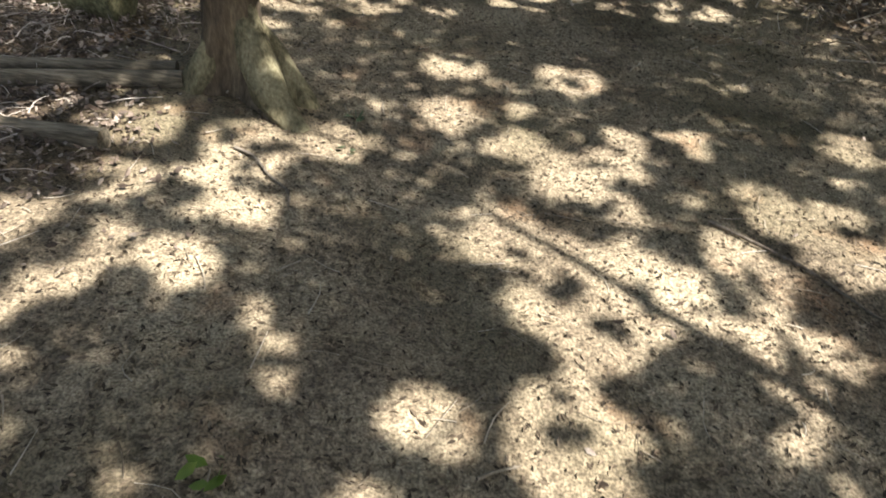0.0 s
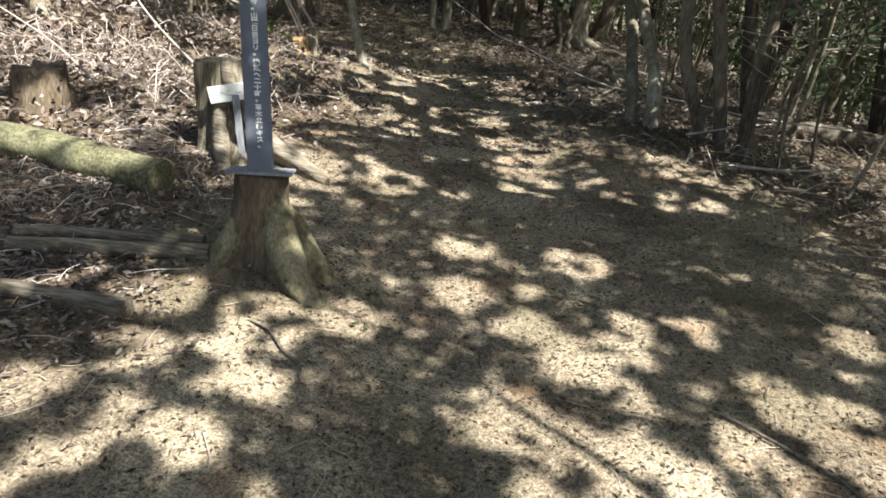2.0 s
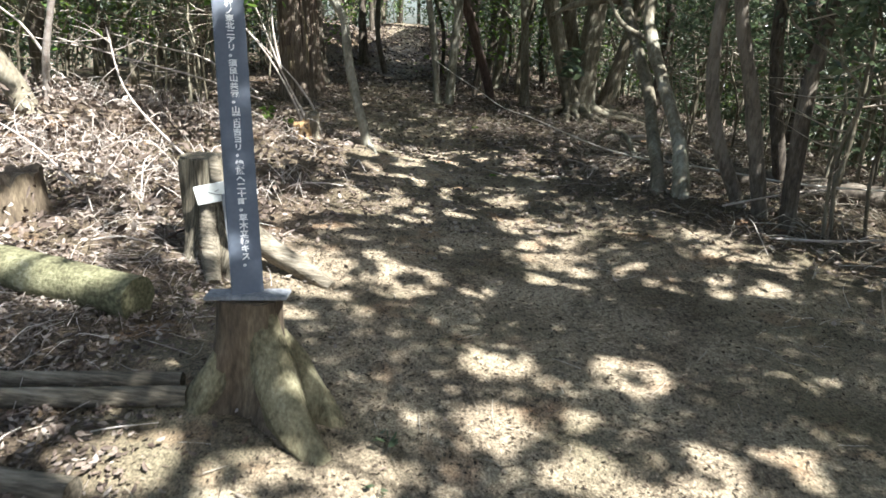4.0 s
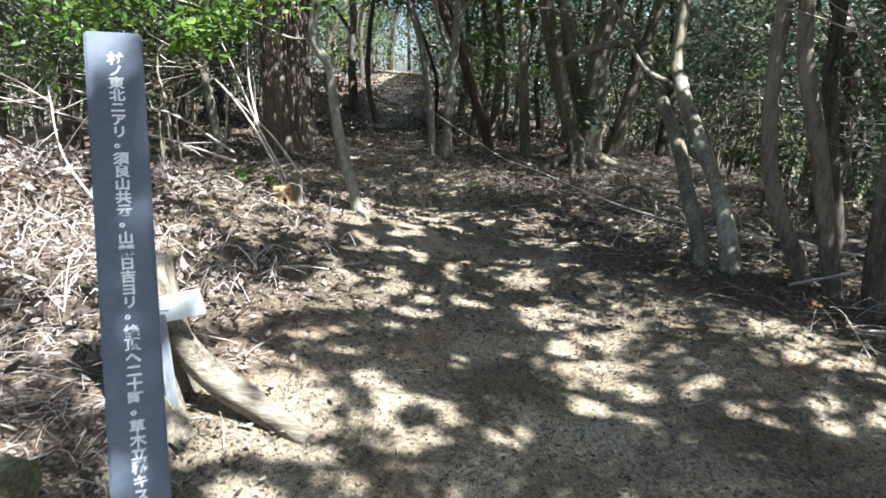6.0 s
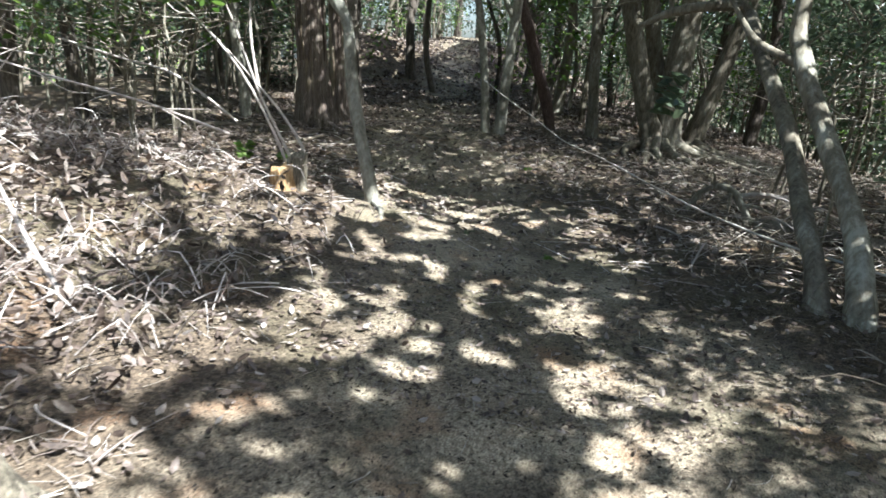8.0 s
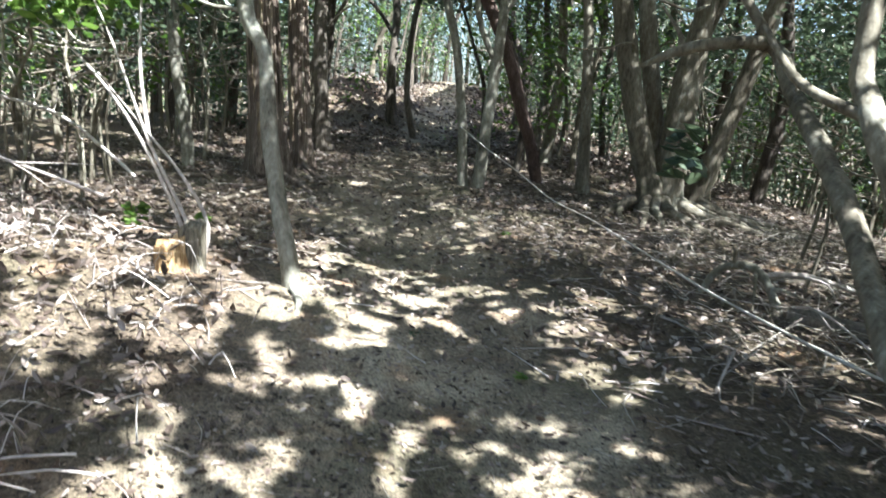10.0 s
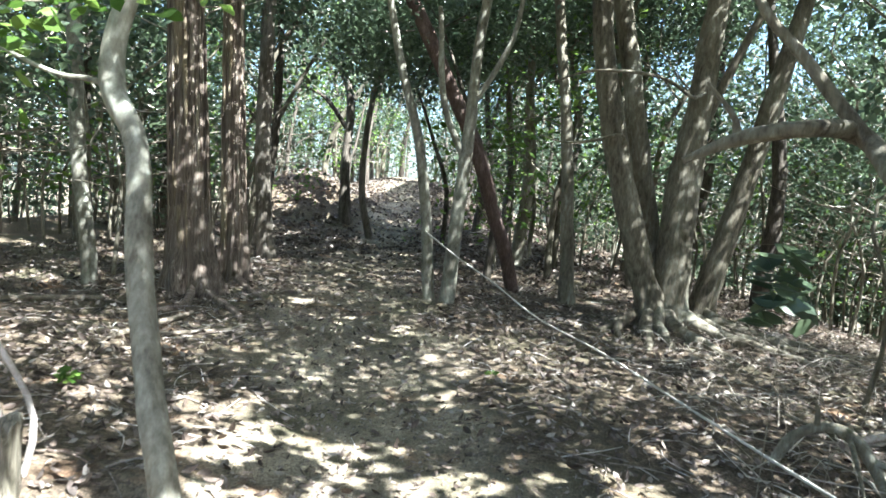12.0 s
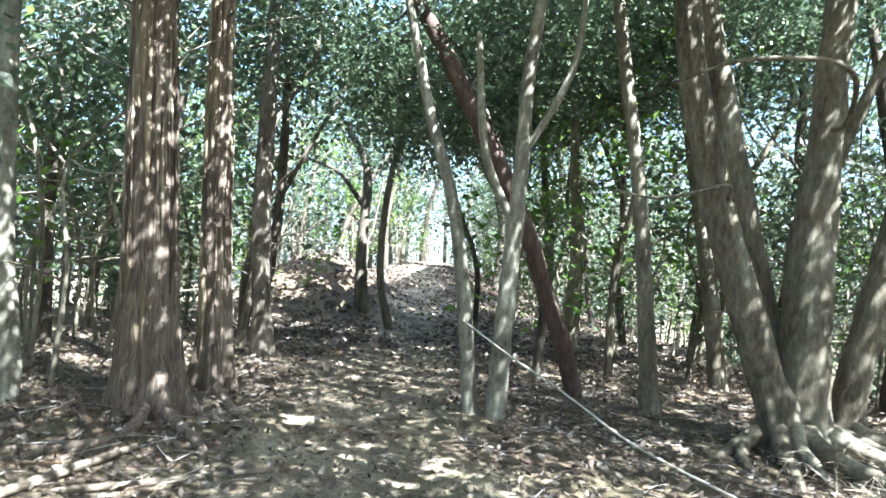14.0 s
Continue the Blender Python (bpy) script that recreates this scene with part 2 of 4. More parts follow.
def tube(pts, radii, sides=8, per=5, rough=0.06, seed=0, lobes=(), flute=0.0, squash=1.0):
    """A tapered, uneven stem along a smooth line. lobes: (angle, reach, width, height) of root flares at its foot."""
    c = spline(np.column_stack([np.asarray(pts, float), np.asarray(radii, float)]), per)
    r, c = np.maximum(c[:, 3], 0.001), c[:, :3]
    n = len(c)
    t = np.gradient(c, axis=0)
    t /= np.linalg.norm(t, axis=1)[:, None] + 1e-9
    ref = np.array([1.0, 0, 0]) if abs(t[:, 2]).mean() > 0.6 else np.array([0, 0, 1.0])
    u = ref - t * (t @ ref)[:, None]
    u /= np.linalg.norm(u, axis=1)[:, None]
    w = np.cross(t, u)
    ang = np.linspace(0, 2 * math.pi, sides, endpoint=False)
    rs = np.random.RandomState(seed + 7)
    s = np.concatenate([[0], np.cumsum(np.linalg.norm(np.diff(c, axis=0), axis=1))])
    rad = np.repeat(r[:, None], sides, 1)
    if rough:
        rad = rad * (1 + rough * (2 * value_noise(np.cos(ang)[None] * 1.4 + s[:, None] * 0 + seed * 3.1, s[:, None] * 2.5 + np.sin(ang)[None] * 1.4, 0.45, seed % 13) - 1) * 2)
    if flute:
        ph = rs.rand(4) * 6
        rad = rad * (1 + flute * (np.sin(ang[None] * 7 + ph[0] + s[:, None] * 0.25) + 0.7 * np.sin(ang[None] * 11 + ph[1] - s[:, None] * 0.3) + 0.8 * np.sin(ang[None] * 19 + ph[2] + 0.4 * np.sin(s[:, None] * 2.3))))
    for a, reach, width, height in lobes:
        d = (ang - a + math.pi) % (2 * math.pi) - math.pi
        rad = rad + reach * np.exp(-(d / width) ** 2)[None] * np.exp(-s / height)[:, None]
    v = c[:, None] + rad[..., None] * (np.cos(ang)[None, :, None] * u[:, None] + squash * np.sin(ang)[None, :, None] * w[:, None])
    v = v.reshape(-1, 3)
    i, j = np.meshgrid(np.arange(n - 1), np.arange(sides), indexing="ij")
    a, b = i * sides + j, i * sides + (j + 1) % sides
    f = np.stack([a, b, b + sides, a + sides], -1).reshape(-1, 4)
    k = len(v)
    rim = np.concatenate([v[:sides], v[-sides:]])
    caps = [[k + e * sides + j, k + e * sides + (j + 1) % sides, k + 2 * sides + e, k + 2 * sides + e] for e in (0, 1) for j in range(sides)]
    f = np.concatenate([f, np.array(caps)])
    v = np.concatenate([v, rim, [c[0], c[-1]]])
    return v, f


def as_tris(v, f):
    f = np.asarray(f)
    t = np.concatenate([f[:, :3], f[:, [0, 2, 3]]])
    return v, t[(t[:, 0] != t[:, 1]) & (t[:, 1] != t[:, 2]) & (t[:, 0] != t[:, 2])]


def stem_part(name, pts, radii, material, parent=None, label="", at=(0, 0, 0), **kw):
    v, f = as_tris(*tube(pts, radii, **kw))
    return part(name, v, f, material, parent, label, True, at)


def leaf_arrays(c, size, rng, flat=0.0, wide=0.5, curl=0.15, fine=True):
    """Folded leaves round the points c. flat: how far they lie level."""
    n = len(c)
    u = rng.normal(size=(n, 3))
    u[:, 2] *= 1 - flat
    u /= np.linalg.norm(u, axis=1)[:, None]
    k = rng.normal(size=(n, 3))
    k[:, 2] *= 1 - flat
    w = np.cross(np.cross(u, k), u)
    w /= np.linalg.norm(w, axis=1)[:, None] + 1e-9
    nor = np.cross(u, w)
    nor *= np.where(nor[:, 2] < 0, -1, 1)[:, None]
    s = np.asarray(size)[:, None]
    fold = rng.uniform(-0.3, 1, size=(n, 1)) * curl * s
    half = s * wide * 0.5
    if fine:
        v = np.stack([c - u * s / 2 + nor * fold, c - u * s * 0.15 + w * half + nor * fold * 0.8, c + u * s * 0.22 + w * half * 0.8 + nor * fold,
                      c + u * s / 2 + nor * fold * 1.6, c + u * s * 0.22 - w * half * 0.8 + nor * fold, c - u * s * 0.15 - w * half + nor * fold * 0.8], 1)
        f = np.array([[0, 2, 1], [0, 3, 2], [0, 4, 3], [0, 5, 4]])
        q = 6
    else:
        v = np.stack([c - u * s / 2, c + w * half + nor * fold, c + u * s / 2, c - w * half + nor * fold], 1)
        f = np.array([[0, 2, 1], [0, 3, 2]])
        q = 4
    faces = (np.arange(n)[:, None, None] * q + f[None]).reshape(-1, 3)
    return v.reshape(-1, 3), faces


def box(x0, x1, y0, y1, z0, z1, bevel=0.002):
    """A box with small chamfers, as arrays of triangles."""
    bm = bmesh.new()
    bmesh.ops.create_cube(bm, size=1)
    for v in bm.verts:
        v.co = Vector(((x0, x1)[v.co.x > 0], (y0, y1)[v.co.y > 0], (z0, z1)[v.co.z > 0]))
    bmesh.ops.bevel(bm, geom=bm.edges[:], offset=bevel, segments=2, affect="EDGES")
    bmesh.ops.triangulate(bm, faces=bm.faces[:])
    bm.verts.ensure_lookup_table()
    v = np.array([x.co[:] for x in bm.verts])
    f = np.array([[x.index for x in p.verts] for p in bm.faces])
    bm.free()
    return v, f


# ---- ground ----
def trail_x(y):
    return np.interp(y, [-20, 5, 6.5, 8, 10, 13, 16, 20, 24, 35, 60], [0.6, 0.55, 0.12, -0.45, -1.2, -2.0, -2.6, -3.2, -3.7, -5.3, -7.5])


def trail_half(y):
    return np.interp(y, [-20, 4.0, 6, 8, 10, 20, 60], [2.3, 1.95, 1.3, 0.82, 0.75, 0.6, 0.5])


def ground(x, y):
    x, y = np.asarray(x, float), np.asarray(y, float)
    z = np.interp(y, [-60, -20, 0, 3, 6, 11, 15, 20, 24, 28, 35, 42, 60, 90], [-4, -0.4, 0.0, 0.08, 0.18, 0.17, 0.35, 0.48, 0.6, 1.1, 2.4, 2.9, 1.0, -6])
    d = x - trail_x(y)
    z = np.minimum(z, 0.5) + np.maximum(z - 0.5, 0) * np.exp(-(d / 5.0) ** 2)
    hill = lambda cx, cy, rx, ry, h: h * np.exp(-((x - cx) / rx) ** 2 - ((y - cy) / ry) ** 2)
    z = z + hill(-5.2, 7.8, 2.0, 2.4, 0.5) + hill(-6.9, 26.2, 2.0, 1.7, 1.5) + hill(-2.4, 9.2, 1.2, 1.2, 0.12) + hill(2.6, 7.6, 1.0, 1.6, 0.12)
    z = z - 0.07 * np.exp(-(d / trail_half(y)) ** 2)
    z = z - np.clip(0.22 * np.maximum(0, d - 7), 0, 14) - np.clip(0.25 * np.maximum(0, -d - 8), 0, 14)
    near = np.exp(-(np.hypot(x, y - 10) / 40) ** 2)
    z = z + near * (0.10 * (value_noise(x, y, 1.3, 1) - 0.5) + 0.045 * (value_noise(x, y, 0.35, 2) - 0.5) + 0.018 * (value_noise(x, y, 0.11, 3) - 0.5))
    return z


def gz(x, y):
    return float(ground(x, y))


def bare(x, y):
    d = np.abs(x - trail_x(y)) + 0.9 * (value_noise(x, y, 0.8, 5) - 0.5)
    return np.clip(1 - (d - trail_half(y)) / 0.5, 0, 1)


def graded(lo, hi, step, far):
    inner = np.arange(lo, hi + step, step)
    grow = step * 1.16 ** np.arange(1, 200)
    out = np.cumsum(grow)
    out = out[out < far]
    return np.concatenate([lo - out[::-1], inner, hi + out])


gx, gy = graded(-6.5, 5.0, 0.07, 900), graded(-0.5, 20, 0.07, 900)
GX, GY = np.meshgrid(gx, gy, indexing="ij")
gv = np.stack([GX, GY, ground(GX, GY)], -1).reshape(-1, 3)
gi, gj = np.meshgrid(np.arange(len(gx) - 1), np.arange(len(gy) - 1), indexing="ij")
ga = gi * len(gy) + gj
gf = np.stack([ga, ga + len(gy), ga + len(gy) + 1, ga + 1], -1).reshape(-1, 4)
floor = tagged(part("ground", gv, gf, SOIL), "bare ochre soil trail through brown leaf mould", "ground", kind="structure")
attr = floor.data.attributes.new("bare", "FLOAT", "POINT")
attr.data.foreach_set("value", bare(gv[:, 0], gv[:, 1]).astype(np.float32))

# ---- canopy gaps: where sunlight reaches the soil (x, y, radius) ----
GAPS = np.array([
    (-1.37, 2.57, 0.14), (-1.26, 2.12, 0.11), (-1.52, 1.79, 0.11), (-0.85, 1.68, 0.1), (-0.82, 2.51, 0.13), (-0.48, 2.71, 0.11), (-2.02, 4.72, 0.22),
    (0.3, 2.16, 0.14), (0.72, 2.72, 0.17), (0.39, 2.97, 0.1), (0.85, 3.01, 0.12), (0.03, 3.18, 0.12), (0.7, 3.78, 0.14), (2.09, 3.18, 0.11),
    (1.3, 2.1, 0.12), (1.5, 2.6, 0.1), (0.54, 1.16, 0.15), (0.1, 1.15, 0.1), (0.0, 3.79, 0.14), (-2.4, 3.93, 0.2), (-2.95, 4.08, 0.2),
    (-0.68, 4.75, 0.22), (-1.74, 6.33, 0.28), (-2.08, 5.8, 0.22), (-3.37, 7.15, 0.34), (-2.65, 8.14, 0.36), (-5.35, 7.68, 0.7),
    (-1.2, 9.9, 0.34), (-0.7, 10.2, 0.26), (0.17, 10.38, 0.36), (-2.47, 11.0, 0.26), (0.11, 9.41, 0.15), (-4.6, 10.2, 0.6), (0.9, 9.03, 0.14)])

# boles that stand in full shade: foot, place four metres up, radius
SHADED = [(-4.42, 14.46, -4.77, 14.46, 0.28), (-4.36, 15.54, -4.64, 15.54, 0.22), (-4.79, 17.9, -5.07, 17.9, 0.2), (-1.32, 15.4, -1.22, 15.4, 0.14), (-1.57, 15.5, -2.35, 15.5, 0.14),
          (1.37, 15.3, 0.36, 15.3, 0.22), (1.6, 15.85, 0.74, 15.8, 0.2), (1.6, 15.45, 1.7, 15.5, 0.28), (2.05, 15.9, 2.78, 15.9, 0.2), (0.36, 16.5, -0.1, 16.5, 0.14), (-1.9, 9.2, -2.5, 9.9, 0.12), (-5.52, 14.08, -5.97, 14.08, 0.16)]


def in_gap(p, rng):
    """Which of the points p stand between the sun and a gap."""
    h = (p[:, 2] - 0.15) / SUN.z
    x, y = p[:, 0] - SUN.x * h, p[:, 1] - SUN.y * h
    out = np.zeros(len(p), bool)
    for a, b, r in GAPS:
        out |= np.hypot(x - a, y - b) < (1.6 if r < 0.2 else 1.35) * r * rng.uniform(0.9, 1.1, len(p))
    fine = 0.6 * value_noise(x + 3, y, 0.17, 41) + 0.4 * value_noise(x, y + 7, 0.08, 42)
    flecks = 0.5 * value_noise(x, y, 0.42, 21) + 0.5 * value_noise(x + 5, y, 0.15, 22)
    patches = 0.65 * value_noise(x, y, 0.75, 31) + 0.35 * value_noise(x, y + 3, 0.25, 32)
    bank = (x < -1.5 + 0.6 * np.sin(3 * y)) & (y > 4) & (y < 10.8)
    shaded = np.zeros(len(p), bool)
    for a, b, c, d, r in SHADED:
        ex, ey = c - a - 4 * SUN.x / SUN.z, d - b - 4 * SUN.y / SUN.z
        k = np.clip(((x - a) * ex + (y - b) * ey) / (ex * ex + ey * ey), 0.08, 1)
        shaded |= np.hypot(x - a - k * ex, y - b - k * ey) < r + 0.06
    least = np.where(y > 10.9, np.where(x > 0, 0.66, 0.77), np.where(y > 5, np.where(x > 0, 0.44, np.where(y < 7.2, 0.66, np.where(y < 8.6, 0.57, 0.53))), np.where(y < 3.2, np.where(x < -0.9, 0.66, 0.6), np.where(x > 1.3, 0.72, 0.64))))
    out |= (flecks > least) | (bank & (patches > 0.46))
    out |= ((x < -6) | (x > 5)) & (y > 13) & (y < 28) & (patches > 0.54)
    out &= (fine > np.where(bank, 0.33, np.where(y > 4.4, 0.41, 0.4))) & ~shaded
    return out | (x > -13) & (x < -6.5) & (y > 26.5) & (y < 36)


def crown_arrays(centre, radii, clumps, per, size, rng, spread=0.42, flat=0.3, gaps=True, fine=False):
    c = rng.normal(size=(clumps, 3))
    c /= np.linalg.norm(c, axis=1)[:, None]
    c = np.asarray(centre) + c * (rng.uniform(0.25, 1, (clumps, 1)) ** 0.5) * np.asarray(radii)
    p = np.repeat(c, per, 0) + rng.normal(size=(clumps * per, 3)) * spread * np.array([1, 1, 0.6])
    p = p[p[:, 2] > centre[2] - radii[2] * 1.15]
    if gaps:
        p = p[~in_gap(p, rng)]
    s = size * rng.uniform(0.6, 1.25, len(p))
    return c, leaf_arrays(p, s, rng, flat, 0.55, 0.15, fine)


def grow(name, label, stems, material, crown=None, leaf=None, branches=(), roots=(), seed=1, group="", sides=12, flute=0.0, lobes=(), rough=0.06, leaf_size=0.12):
    """A tree: stems as (points, radii), side branches, roots that run along the soil, and a crown (centre, radii, clumps, leaves in a clump)."""
    rng = np.random.RandomState(seed)
    x, y, _ = stems[0][0][0]
    at = np.array([x, y, gz(x, y)])
    t = thing(name, at, label, "tree", group)
    for k, (pts, radii) in enumerate(stems):
        pts = [list(p) for p in pts]
        pts[0][2] = min(pts[0][2], gz(pts[0][0], pts[0][1])) - 0.06
        bole = stem_part("trunk", pts, radii, material, t, "", at, sides=sides, per=6, rough=rough, seed=seed + k, flute=flute, lobes=lobes)
    for k, (pts, radii) in enumerate(branches):
        stem_part("branch", pts, radii, material, bole, "", at, sides=8, per=5, rough=0.08, seed=seed + 20 + k)
    for k, (pts, radii) in enumerate(roots):
        q = [(a, b, gz(a, b) + h) for a, b, h in pts]
        stem_part("root", q, radii, material, t, "", at, sides=8, per=5, rough=0.12, seed=seed + 40 + k)
    if crown:
        c, (v, f) = crown_arrays(crown[0], crown[1], crown[2], crown[3], leaf_size, rng)
        part("crown", v, f, leaf or LEAF, t, "", False, at)
        top = np.array(stems[0][0][-1])
        for k in range(0, min(len(c), 7)):
            mid = (top + c[k]) / 2 + rng.normal(size=3) * 0.2
            if in_gap(np.array([mid, c[k]]), rng).any():
                continue
            stem_part("limb", [top, mid, c[k]], [stems[0][1][-1] * 0.5, 0.018, 0.007], material, bole, "", at, sides=6, per=3, rough=0.05, seed=k)
    return t


def shed_bark(tree, axis, n, seed, pale):
    """Loose strips of bark that stand proud of a cedar's bole. axis: rows of x, y, z and radius; pale: the angle round which it is peeled."""
    r = np.random.RandomState(seed)
    q = np.array(axis)
    bole = [c for c in tree.children if c.name.startswith("trunk")][0]
    at = np.array(tree.location)
    for k in range(n):
        a = r.uniform(-math.pi, 0.25)
        z0 = r.uniform(q[0, 2] + 0.35, q[-1, 2] - 0.8)
        z = np.linspace(z0, min(z0 + r.uniform(0.35, 1.3), q[-1, 2]), 4)
        c = [np.interp(z, q[:, 2], q[:, i]) for i in (0, 1, 3)]
        w = a + r.normal(size=4) * 0.035
        out = c[2] * 1.02 + np.array([0.004, 0.0, 0.0, 0.012]) * r.uniform(0.5, 2)
        pts = np.stack([c[0] + np.cos(w) * out, c[1] + np.sin(w) * out, z], 1)
        peeled = abs(a - pale) < 0.4
        h = r.uniform(0.018, 0.035) if peeled else r.uniform(0.008, 0.022)
        stem_part("bark_strip", pts, [h * 0.4, h, h * 0.9, h * 0.3], PALE_WOOD if peeled else BARK_STRIP, bole, "", at, sides=6, per=4, rough=0.2, seed=k)


# ---- the trees beside the trail ----
TAU = 2 * math.pi
cedar = grow("cedar_tree", "tall cedar with shaggy red-brown bark and flared roots", [([(-4.42, 14.46, 0.3), (-4.5, 14.46, 1.0), (-4.59, 14.46, 1.98), (-4.77, 14.46, 3.97), (-4.95, 14.46, 7.5)], [0.28, 0.25, 0.232, 0.2, 0.13])],
     CEDAR_BARK, ((-4.6, 14.6, 6.6), (2.0, 2.0, 2.2), 70, 90), seed=3, sides=80, flute=0.03,
     lobes=[(a * TAU / 6 + 0.3, 0.2, 0.28, 0.4) for a in range(6)],
     roots=[([(-4.2, 14.3, 0.08), (-3.8, 13.9, 0.04), (-3.4, 13.5, 0.02), (-3.2, 13.1, -0.03)], [0.06, 0.05, 0.035, 0.02]),
            ([(-4.3, 14.2, 0.08), (-4.1, 13.6, 0.03), (-4.3, 13.1, 0.02), (-4.6, 12.7, -0.03)], [0.06, 0.045, 0.03, 0.02])])
shed_bark(cedar, [(-4.42, 14.46, 0.3, 0.28), (-4.5, 14.46, 1.0, 0.25), (-4.59, 14.46, 1.98, 0.232), (-4.77, 14.46, 3.97, 0.2), (-4.86, 14.46, 5.5, 0.17)], 90, 5, -1.45)
cedar = grow("cedar_tree", "cedar with red-brown bark peeled pale on one side", [([(-4.36, 15.54, 0.33), (-4.4, 15.54, 1.1), (-4.49, 15.54, 2.1), (-4.65, 15.54, 4.24), (-4.8, 15.54, 7.2)], [0.19, 0.165, 0.15, 0.13, 0.09])],
     CEDAR_BARK, ((-4.6, 15.8, 6.4), (1.8, 1.8, 2.0), 60, 90), seed=5, sides=68, flute=0.03,
     lobes=[(a * TAU / 5, 0.15, 0.28, 0.4) for a in range(5)],
     roots=[([(-4.2, 15.3, 0.08), (-3.8, 14.8, 0.03), (-3.3, 14.2, 0.0), (-3.1, 13.8, -0.03)], [0.05, 0.04, 0.025, 0.015])])
shed_bark(cedar, [(-4.36, 15.54, 0.33, 0.19), (-4.4, 15.54, 1.1, 0.165), (-4.49, 15.54, 2.1, 0.15), (-4.65, 15.54, 4.24, 0.13), (-4.7, 15.54, 5.2, 0.12)], 60, 6, -1.9)
grow("cedar_tree", "dark cedar farther along the trail", [([(-4.79, 17.9, 0.5), (-5.0, 17.9, 2.2), (-5.07, 17.9, 3.97), (-5.15, 17.9, 7)], [0.15, 0.13, 0.118, 0.08])],
     DARK_BARK, ((-5.1, 17.9, 6.2), (1.8, 1.8, 1.9), 60, 90), seed=7, sides=28, flute=0.025, lobes=[(a * TAU / 5, 0.08, 0.3, 0.3) for a in range(5)])
grow("tree", "dark slender tree at the foot of the rise", [([(-5.08, 24.5, 0.67), (-5.24, 24.5, 2.38), (-5.27, 24.5, 4.34), (-5.9, 24.5, 5.4)], [0.2, 0.13, 0.11, 0.07])],
     DARK_BARK, ((-3.8, 23.4, 6.0), (2.8, 2.3, 1.3), 110, 90), seed=9, branches=[([(-5.25, 24.5, 3.4), (-6.1, 24.4, 4.3), (-7.6, 24.2, 4.6)], [0.07, 0.05, 0.03])])
grow("tree", "slender curved tree by the bend of the trail", [([(-4.07, 23.3, 0.43), (-4.45, 23.3, 1.85), (-4.4, 23.3, 3.91), (-4.1, 23.3, 5.4)], [0.11, 0.085, 0.075, 0.05])],
     DARK_BARK, ((-2.2, 22.0, 6.0), (2.4, 2.2, 1.2), 90, 90), seed=11)
grow("tree", "two grey-barked stems of one tree with a rope tied on", [([(-1.32, 15.4, 0.46), (-1.3, 15.4, 1.2), (-1.27, 15.4, 2.02), (-1.24, 15.4, 2.88), (-1.23, 15.4, 3.75), (-1.15, 15.4, 4.64), (-1.0, 15.4, 6)], [0.105, 0.095, 0.09, 0.078, 0.066, 0.06, 0.04]),
     ([(-1.57, 15.5, 0.45), (-1.72, 15.5, 1.5), (-1.93, 15.5, 2.56), (-2.25, 15.5, 3.5), (-2.6, 15.5, 4.8)], [0.085, 0.074, 0.066, 0.056, 0.04])],
     SMOOTH_BARK, ((-1.3, 15.4, 6.0), (2.2, 2.2, 1.5), 42, 90), seed=13, branches=[([(-1.26, 15.4, 2.3), (-1.6, 15.3, 3.0), (-1.75, 15.2, 4.2)], [0.05, 0.045, 0.03]), ([(-1.24, 15.4, 3.0), (-0.8, 15.4, 3.9), (-0.7, 15.4, 4.8)], [0.04, 0.035, 0.025])])
grow("tree", "leaning tree with dark red-brown bark", [([(-0.43, 17.0, 0.5), (-0.62, 17.0, 1.05), (-0.88, 17.0, 1.65), (-1.22, 17.0, 2.54), (-2.01, 17.0, 4.01), (-2.78, 17.0, 5.32)], [0.1, 0.108, 0.11, 0.112, 0.115, 0.1])],
     RED_BARK, ((-3.0, 17.0, 6.2), (2.2, 2.0, 1.4), 42, 90), seed=15)
grow("tree", "slim upright tree with mottled bark", [([(0.36, 16.5, 0.4), (0.28, 16.5, 1.23), (0.08, 16.5, 2.96), (-0.28, 16.5, 5.15), (-0.4, 16.5, 6.5)], [0.12, 0.098, 0.085, 0.07, 0.05])],
     BARK, ((-0.2, 16.4, 6.6), (2.0, 2.0, 1.5), 38, 90), seed=17, lobes=[(a * TAU / 4, 0.05, 0.35, 0.15) for a in range(4)])
